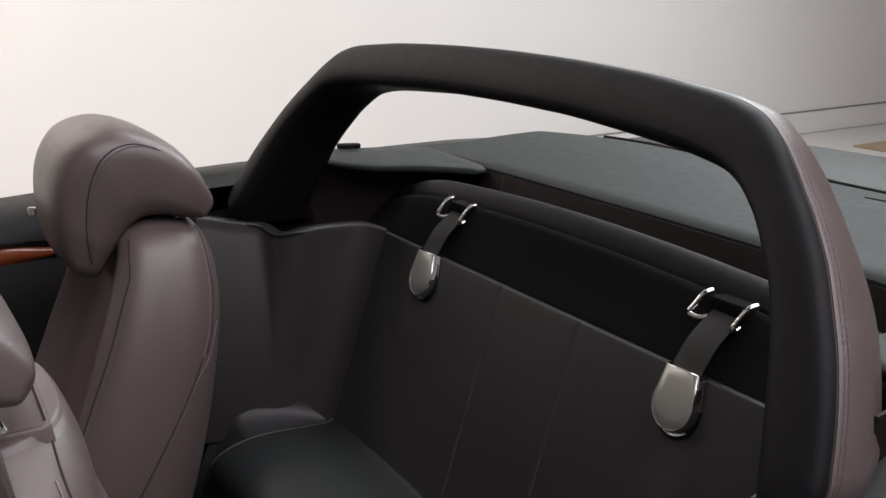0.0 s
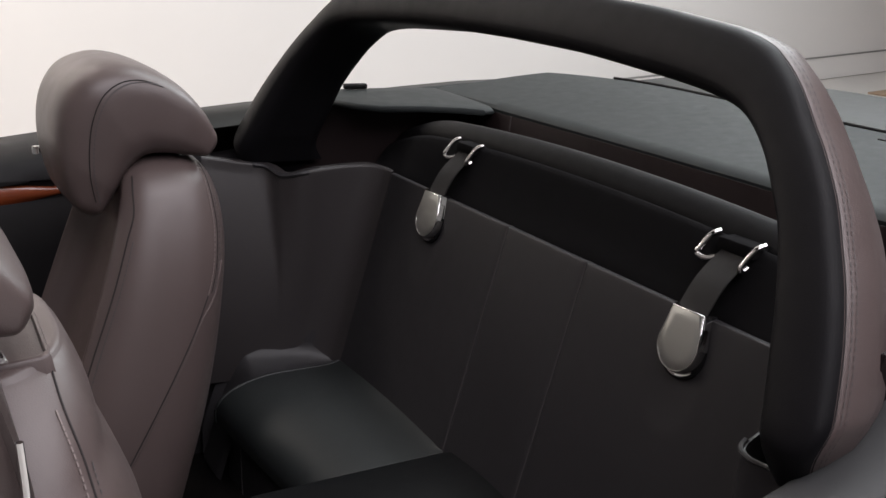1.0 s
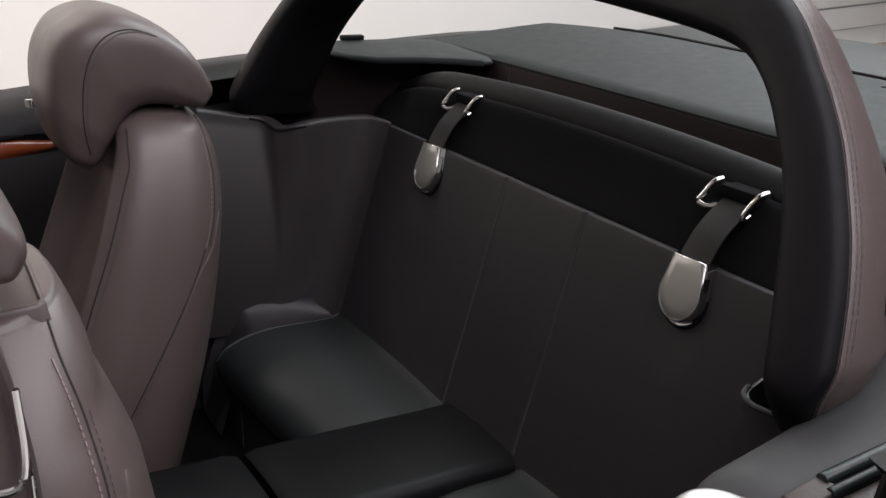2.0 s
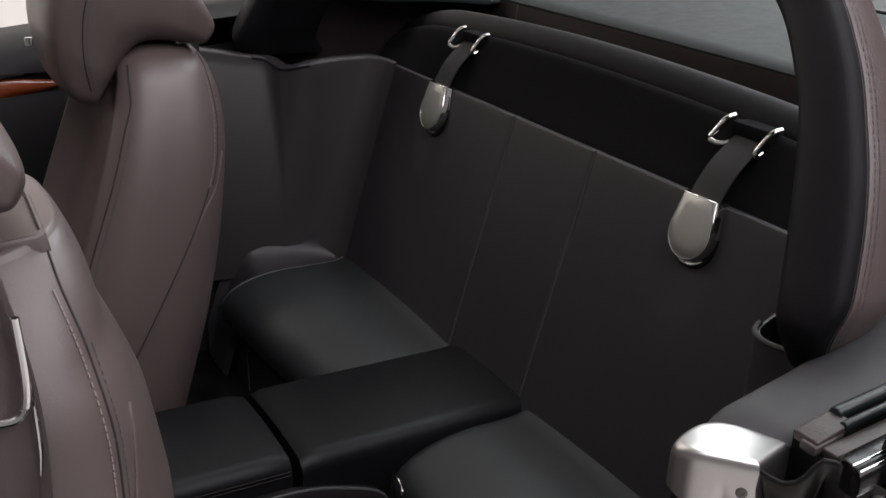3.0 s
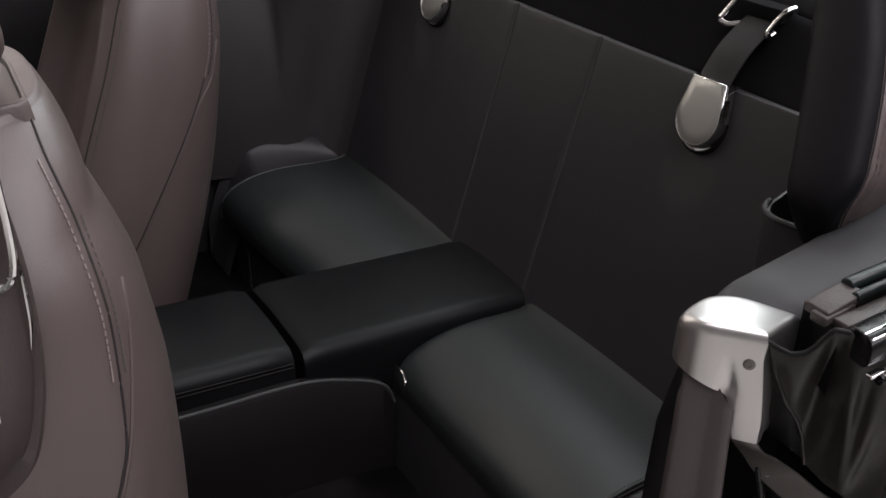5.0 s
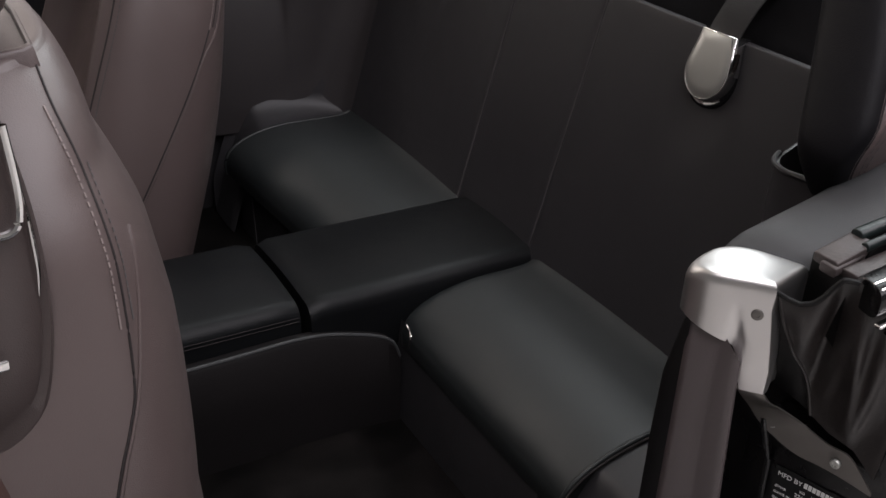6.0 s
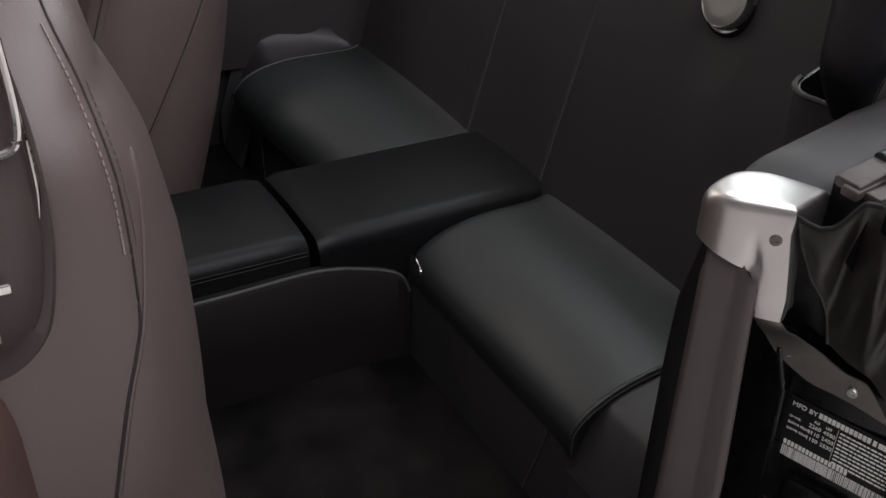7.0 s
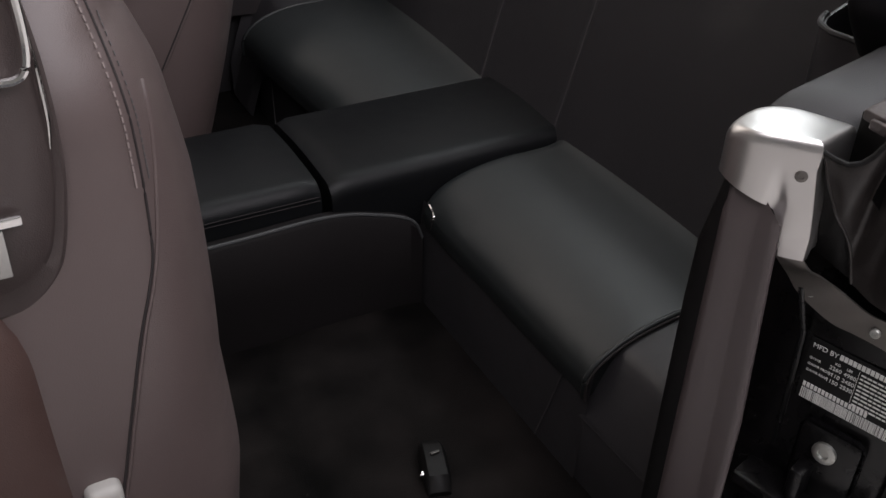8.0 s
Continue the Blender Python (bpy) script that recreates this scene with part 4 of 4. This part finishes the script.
CAP = [(0.0, 0.0), (0.008, 0.0), (0.016, 0.0), (0.024, 0.0), (0.032, 0.0), (0.040, 0.0), (0.048, -0.0012), (0.0555, -0.0045), (0.0615, -0.0095), (0.0652, -0.016), (0.0655, -0.0225), (0.0620, -0.031), (0.0555, -0.042), (0.048, -0.0520), (0.039, -0.0590), (0.029, -0.0622), (0.018, -0.0620), (0.006, -0.0582), (-0.009, -0.0525), (-0.0205, -0.0475), (-0.0222, -0.0425), (-0.013, -0.025), (-0.004, -0.007)]
outline = [(p.x, p.y) for p in smooth_path([V(a, b, 0) for a, b in CAP + CAP[:1]], 185)[:-1]]
CM = V(0.022, -0.027, 0)


def cap_foot(s, h):
    """Lower edge: a tongue of sheet reaches down beside the post trim."""
    if h < -0.03:
        return 0.700
    if s < 0.0125:
        return 0.637
    return interp(s, [0.0125, 0.0165, 0.0225, 0.0275, 0.0435, 0.0630], [0.640, 0.664, 0.676, 0.6795, 0.6860, 0.6930])


def cap_top(s, h):
    return 0.7362 + 0.06 * h - 0.0035 * max(0.0, (s - 0.046) / 0.016) ** 2


rows = []
for k in range(29):
    row = []
    for s, h in outline:
        foot_z, top_z = cap_foot(s, h), cap_top(s, h) - 0.009
        z = foot_z + (0.702 - foot_z) * k / 14 if k < 14 else 0.702 + (top_z - 0.702) * (k - 14) / 14
        front = 1.0 if h > -0.004 else max(0.0, 1 + (h + 0.004) / 0.02)
        lean = interp(z, [0.637, 0.660, 0.681, 0.714, 0.727], [-0.0072, -0.0068, -0.0042, 0.0008, 0.0]) * max(0.0, 1 - max(0.0, s) / 0.014) * front
        deep = max(0.0, min(1.0, (0.717 - z) / 0.038))
        groove = 0.0045 * deep**1.2 * math.exp(-(((s - 0.0250 + 0.0035 * deep) / (0.0032 + 0.0040 * deep)) ** 2)) * front
        bend = 0.0050 * max(0.0, (0.668 - z) / 0.031) ** 2 * front
        row.append(fp(s + lean, z, h - groove - bend))
    rows.append(row)
for sc, d in ((0.993, 0.0072), (0.974, 0.0044), (0.945, 0.0023), (0.905, 0.0010), (0.86, 0.0003), (0.78, 0.0), (0.5, 0.0)):
    row = []
    for s, h in outline:
        p = CM + (V(s, h, 0) - CM) * sc
        row.append(fp(p.x, cap_top(p.x, p.y) - d, p.y))
    rows.append(row)
top = loft(rows, caps=False)
top.verts.ensure_lookup_table()
top.faces.new(top.verts[-len(outline):])
capm = part("post_cap", top, ALU, car, "brushed aluminium cap on the door post", sharp=50)
disc_screw(fp(0.0100, 0.7086, -0.0006), FACE, 0.0046, 0.0016, ALU_DARK, capm)
# sheet metal rail: bends back below the cap's tongue and runs outwards with two screws; same metal as the cap, its
# shade put into a darker colour
upper = smooth_path([fp(-0.0072, 0.639, -0.0053), jp(0.0185, 0.6300, 0.041), jp(0.0244, 0.6215, 0.030), jp(0.0386, 0.6085, 0.017), jp(0.0608, 0.5990, 0.0135), jp(0.0768, 0.5978, 0.013), jp(0.0883, 0.588, 0.013), jp(0.1004, 0.5748, 0.013)], 44)
lower = smooth_path([fp(0.0150, 0.641, -0.0050), jp(-0.0045, 0.6255, 0.041), jp(-0.0010, 0.6120, 0.030), jp(0.0081, 0.5905, 0.017), jp(0.0349, 0.5769, 0.0135), jp(0.0560, 0.5760, 0.013), jp(0.0760, 0.5750, 0.013), jp(0.1008, 0.5715, 0.013)], 44)
rail = part("boot_rail", thick(loft([[a.lerp(b, k / 6) for k in range(7)] for a, b in zip(upper, lower)], closed=False), 0.0016), ALU_DARK, car, "sheet metal rail with two screws, coloured dull grey as shaded", sharp=60)
for a, z in ((0.0152, 0.5955), (0.0700, 0.5865)):
    disc_screw(jp(a, z, 0.0136), (-0.954, -0.30, 0), 0.0042, 0.0028, SATIN, rail)

# post trim: an upright moulding with a raised step, its outer corner standing proud of the cap's tongue
rings = []
for i in range(34):
    f = i / 33
    z0 = -0.03 + 0.72 * f
    low = max(0.0, 0.66 - z0)
    right = 0.0138 - 0.052 * min(low, 0.19)
    prof = [(0.0600, -0.040), (0.0585, -0.0075), (0.0560, -0.0030), (0.0520, -0.0018), (0.0405, -0.0016), (0.0345 - 0.03 * low, -0.0012), (0.0320 - 0.03 * low, -0.0008), (0.0295 - 0.03 * low, -0.0001), (right + 0.0085, 0.0022), (right + 0.0030, 0.0030), (right + 0.0005, 0.0008), (right, -0.003), (right + 0.003, -0.020), (right + 0.010, -0.040)]
    row = []
    for q, h in prof:
        # upper end: tucked below the cap, cut round at the outer corner
        end = 0.688 - 0.004 * (0.056 - q) / 0.03 if q > 0.026 else interp(q, [0.0135, 0.0160, 0.0190, 0.0230, 0.026], [0.662, 0.669, 0.674, 0.6775, 0.6790])
        z = min(z0, end)
        if q > 0.026:
            h -= 0.004 * max(0.0, min(1.0, (z - 0.672) / 0.012))
        row.append(fp(q, z, h))
    rings.append(row)
part("post_trim", loft(rings, closed=True), POST, car, "grey brown moulded trim down the door post", sharp=50)
rings = []
for i in range(14):
    z = 0.690 - 0.72 * i / 13
    w = 0.0125 * min(1.0, (0.697 - z) / 0.07)
    rings.append([fp(0.0555, z, -0.0045), fp(0.0580 + w * 0.7, z, -0.0075), fp(0.0585 + w, z, -0.0110), fp(0.0585 + w, z, -0.0150), fp(0.0570, z, -0.030)])
part("edge_seal", loft(rings), BLACK_RUBBER, car, "dark rubber edge seal beside the post trim")
part("post_seal", tube([V(-0.368, -0.786, 0.60), V(-0.352, -0.788, 0.55), V(-0.345, -0.788, 0.42), V(-0.340, -0.786, 0.2), V(-0.335, -0.786, 0.0)], 0.0025, 8), JAMB, car, "black rubber seal")

# rubber boot behind the cap: hangs from a curled rim down to the rail, in soft folds; a plain inner sheet shows beside
# the cap, its black also standing for the shade in that hollow
def boot_point(u, v, back=0.0):
    s = 0.001 - 0.100 * u - 0.004 * (1 - v) * u
    edge = interp(-s, [0.0, 0.008, 0.017, 0.026, 0.032, 0.0365, 0.042, 0.052, 0.075, 0.11], [0.729, 0.7255, 0.7235, 0.7265, 0.7325, 0.7405, 0.7480, 0.7480, 0.7400, 0.7250])
    base = interp(-s, [-0.001, 0.006, 0.020, 0.060, 0.080, 0.105], [0.632, 0.631, 0.626, 0.606, 0.602, 0.580])
    z = edge + (base - edge) * v
    s -= interp(z, [0.634, 0.66, 0.70, 0.73], [0.0065, 0.0065, 0.001, 0.0]) * (1 - u)
    # the cup bulges out below its rim; two hanging folds run to the outer side
    h = -0.0035 - 0.030 * v**1.4 * (1 - u) - 0.008 * v**3 * u + 0.30 * max(0.0, -s - 0.05) * (0.3 + 0.7 * v)
    h += 0.010 * math.exp(-(((u - 0.22) / 0.12) ** 2)) * math.sin(math.pi * min(1.0, v * 1.5 + 0.08)) * (1 - v)
    h += 0.009 * math.exp(-(((u - 0.60 - 0.08 * v) / 0.06) ** 2)) * min(1.0, v * 3) * (1 - v**5)
    h -= 0.010 * math.exp(-(((u - 0.46 + 0.10 * v) / 0.07) ** 2)) * math.sin(math.pi * v) ** 0.7
    h += 0.007 * math.exp(-(((u - 0.80 + 0.06 * v) / 0.05) ** 2)) * min(1.0, v * 2.2) * (1 - v**5)
    h += 0.0015 * math.sin(21 * u + 7 * v) * math.sin(math.pi * v)
    return fp(s, z, h - back)


def boot_split(v):
    return interp(v, [0.0, 0.15, 0.5, 0.8, 1.0], [0.02, 0.07, 0.20, 0.36, 0.44])


outer, inner = [], []
for i in range(31):
    v = i / 30
    b = boot_split(v)
    outer.append([boot_point(b + (1 - b) * k / 44, v) for k in range(45)])
    inner.append([boot_point(min(1.0, b + 0.02) * k / 14, v, 0.0045 * min(1.0, v * 8)) for k in range(15)])
boot = part("rubber_boot", thick(loft(outer, closed=False), 0.0022), RUBBER, car, "folded black rubber boot behind the cap", sharp=75)
# separate piece, coloured blacker than the boot to shade the hollow
part("inner_sheet", thick(loft(inner, closed=False), 0.0015), BLACK_RUBBER, boot)
part("boot_edge", tube([boot_point(boot_split(i / 24), i / 24) for i in range(25)], 0.0014, 6), RUBBER, boot)
part("boot_rim", tube([boot_point(k / 56, 0) + FACE * 0.001 for k in range(30)], 0.0021, 8), BLACK_RUBBER, boot)
# the cup's dark back wall
rings = [[fp(-0.0235 - 0.0235 * k / 12, z, -0.050 + 0.042 * (k / 12) ** 1.6 - d) for k in range(13)] for z, d in ((0.7415, 0.002), (0.72, 0.0), (0.69, -0.002))]
part("cup_wall", loft(rings, closed=False), BLACK_RUBBER, boot)

# weather strips and rails that run back from the boot, their ends cut flat


def strip(name, y, z, wide, high, x0, x1, mat, label, square=2.0, rise=0.10, slant=0.0, parent=car):
    """A bar of rounded section; square 2 is an ellipse, more is boxier; slant cuts the end askew."""
    rings = []
    for d, grow in ((0.0, -0.0011), (0.0002, -0.0004), (0.001, 0.0), (0.03, 0.0), (x1 - x0, 0.0)):
        ring = []
        for k in range(28):
            c, w = math.cos(2 * math.pi * k / 28), math.sin(2 * math.pi * k / 28)
            e = 2 / square
            a, b = math.copysign(abs(c) ** e, c) * (wide + grow), math.copysign(abs(w) ** e, w) * (high + grow)
            cut = slant * a * max(0.0, 1 - d / 0.03)
            ring.append(V(x0 + d + cut, y + a, z + rise * d + b))
        rings.append(ring)
    return part(name, loft(rings), mat, parent, label, sharp=50)


strip("seal_end", -0.7955, 0.7450, 0.0112, 0.0042, -0.354, -0.3165, RUBBER_TAN, "worn brown rubber end of the seal", 7.0, 0.22)
strip("seal_tab", -0.8010, 0.7420, 0.0075, 0.0040, -0.357, -0.335, RUBBER_TAN, "worn brown rubber end of the seal", 6.0, 0.15)
strip("window_seal", -0.7915, 0.7570, 0.0058, 0.0050, -0.3195, 0.35, SEAL_GREEN, "dark green satin window seal", 2.4)
strip("seal_lip", -0.8045, 0.7545, 0.0040, 0.0038, -0.3250, 0.35, SEAL_GREEN, "dark green lower lip of the window seal")
strip("seal_base", -0.7985, 0.7485, 0.0095, 0.0045, -0.3230, 0.35, BLACK_RUBBER, "black rubber under the window seal", 4.0)
strip("window_channel", -0.8160, 0.7420, 0.0082, 0.0036, -0.3500, 0.35, RUBBER_TAN, "brown lined window channel", 5.0)
strip("glass_guide", -0.8390, 0.7400, 0.0145, 0.0125, -0.3590, 0.35, JAMB, "glossy black window guide", 3.2, slant=0.25)
# two thin strips stand in for the bright reflections along the glossy guide
strip("highlight_line", -0.8425, 0.7525, 0.0012, 0.0009, -0.3600, 0.35, CHROME, "thin chrome strip as a highlight on the guide")
strip("highlight_line", -0.8490, 0.7508, 0.0010, 0.0009, -0.3600, 0.35, CHROME, "thin chrome strip as a highlight on the guide")
strip("lower_rod", -0.8590, 0.7230, 0.0042, 0.0042, -0.3560, 0.35, JAMB, "glossy black rod below the window guide")
strip("channel_clip", -0.8560, 0.7265, 0.0030, 0.0013, -0.3640, -0.3520, CHROME, "small chrome clip", 5.0)
strip("channel_clip", -0.8620, 0.7272, 0.0022, 0.0012, -0.3540, -0.3420, CHROME, "small chrome clip", 5.0)

# striker bracket
striker = jbox("striker_bracket", 0.0, 0.115, 0.388, 0.400, 0.0, 0.035, JAMB, car, "black striker bracket", 0.004)
jbox("bracket_plate", 0.036, 0.092, 0.39, 0.474, 0.0, 0.010, JAMB, striker, "", 0.008)
disc_screw(jp(0.0628, 0.452, 0.010), (-0.954, -0.30, 0), 0.0105, 0.004, SATIN, striker, "bolt")
jbox("striker_bar", 0.045, 0.058, 0.40, 0.435, 0.0, 0.03, JAMB, striker, "", 0.004)

# data label: print in rows, numbers as plain bars
def lp(a, z, h=0.0):
    """A place on the data label."""
    return jp(0.025 + (a - 0.0185) * 0.79, 0.5455 + (z - 0.5633) * 0.78, h)


label = jbox("data_label", 0.0225, 0.128, 0.4865, 0.5485, 0.0008, 0.0016, LABEL, car, "black data label with white print and a barcode", 0)


def bars(name, rows, h=0.0022):
    bm = bmesh.new()
    for a0, a1, z0, z1 in rows:
        vs = [bm.verts.new(lp(a, z, h)) for a, z in ((a0, z0), (a1, z0), (a1, z1), (a0, z1))]
        ws = [bm.verts.new(lp(a, z, 0.0014)) for a, z in ((a0, z0), (a1, z0), (a1, z1), (a0, z1))]
        bm.faces.new(vs)
        for i in range(4):
            bm.faces.new((vs[i], vs[(i + 1) % 4], ws[(i + 1) % 4], ws[i]))
    return part(name, bm, WHITE_INK, label)


rng = random.Random(5)
rows, a = [], 0.020
while a < 0.140:
    w = rng.choice((0.0005, 0.0005, 0.001, 0.0015))
    rows.append((a, a + w, 0.4885, 0.502))
    a += w + rng.choice((0.0005, 0.0005, 0.001))
bars("barcode", rows)


def print_bar(name, spans, z0, z1):
    bars(name, [(s0, s1, z0, z1) for s0, s1 in spans])


print_bar("print_line", [(0.0478 + 0.0046 * k, 0.0514 + 0.0046 * k) for k in range(12)] + [(0.1045, 0.1080), (0.1100, 0.140)], 0.5560, 0.5622)
print_bar("number_line", [(0.020 + 0.0042 * k, 0.0230 + 0.0042 * k) for k in range(17)], 0.5040, 0.5098)
for r in range(9):
    z = 0.5105 + 0.0049 * r
    spans, a = [], 0.0725
    while a < 0.130:
        w = rng.uniform(0.002, 0.008)
        spans.append((a, min(a + w, 0.132)))
        a += w + 0.0011
    print_bar("fine_print", spans, z, z + 0.0015)
bars("rule", [(0.0700, 0.0703, 0.511, 0.5535)])


def words(text, a, z, size):
    cu = bpy.data.curves.new("words", "FONT")
    cu.body, cu.size, cu.extrude = text, size, 0.0002
    tmp = bpy.data.objects.new("words", cu)
    me = bpy.data.meshes.new_from_object(tmp)
    bpy.data.objects.remove(tmp)
    for v in me.vertices:
        v.co = lp(a + v.co.x, z + v.co.y, 0.0020 + v.co.z)
    ob = finish(new("print", me), WHITE_INK)
    ob.parent = label


words("MFD BY", 0.0185, 0.5560, 0.0080)
words("GVWR", 0.0185, 0.5405, 0.0042)
words("GAWR FRONT", 0.0185, 0.5325, 0.0042)
words("GAWR REAR", 0.0185, 0.5245, 0.0042)
words("KG", 0.0450, 0.5475, 0.0042)
words("LBS", 0.0575, 0.5475, 0.0042)
for k, (p, q) in enumerate((("2260", "4980"), ("1110", "2450"), ("1150", "2530"))):
    words(p, 0.0405, 0.5398 - 0.0083 * k, 0.0066)
    words(q, 0.0560, 0.5398 - 0.0083 * k, 0.0066)

# ---- floor fitting and small pieces ----
rail_end = root("seat_rail_cover", "black plastic seat rail end with a chrome screw on the carpet", "rail cover")
axis = V(-0.30, -0.954, 0)
across = V(0.954, -0.30, 0)
head = V(-0.482, -0.415, 0)
rings = []
for a, w, h in ((-0.010, 0.010, 0.016), (-0.003, 0.014, 0.026), (0.01, 0.016, 0.031), (0.035, 0.016, 0.030), (0.055, 0.016, 0.026), (0.068, 0.014, 0.010)):
    rings.append([head + axis * a + across * x + V(0, 0, 0.122 + z) for x, z in ((-w, 0), (-w, h * 0.75), (-w * 0.7, h), (w * 0.7, h), (w, h * 0.75), (w, 0))])
part("cover", loft(rings), BLACK_RUBBER, rail_end)
part("clip", block(-0.494, -0.482, -0.440, -0.436, 0.152, 0.1555, 0.001), DARK_METAL, rail_end)
disc_screw(head + axis * 0.042 - across * 0.0162 + V(0, 0, 0.138), -across, 0.005, 0.003, CHROME, rail_end)
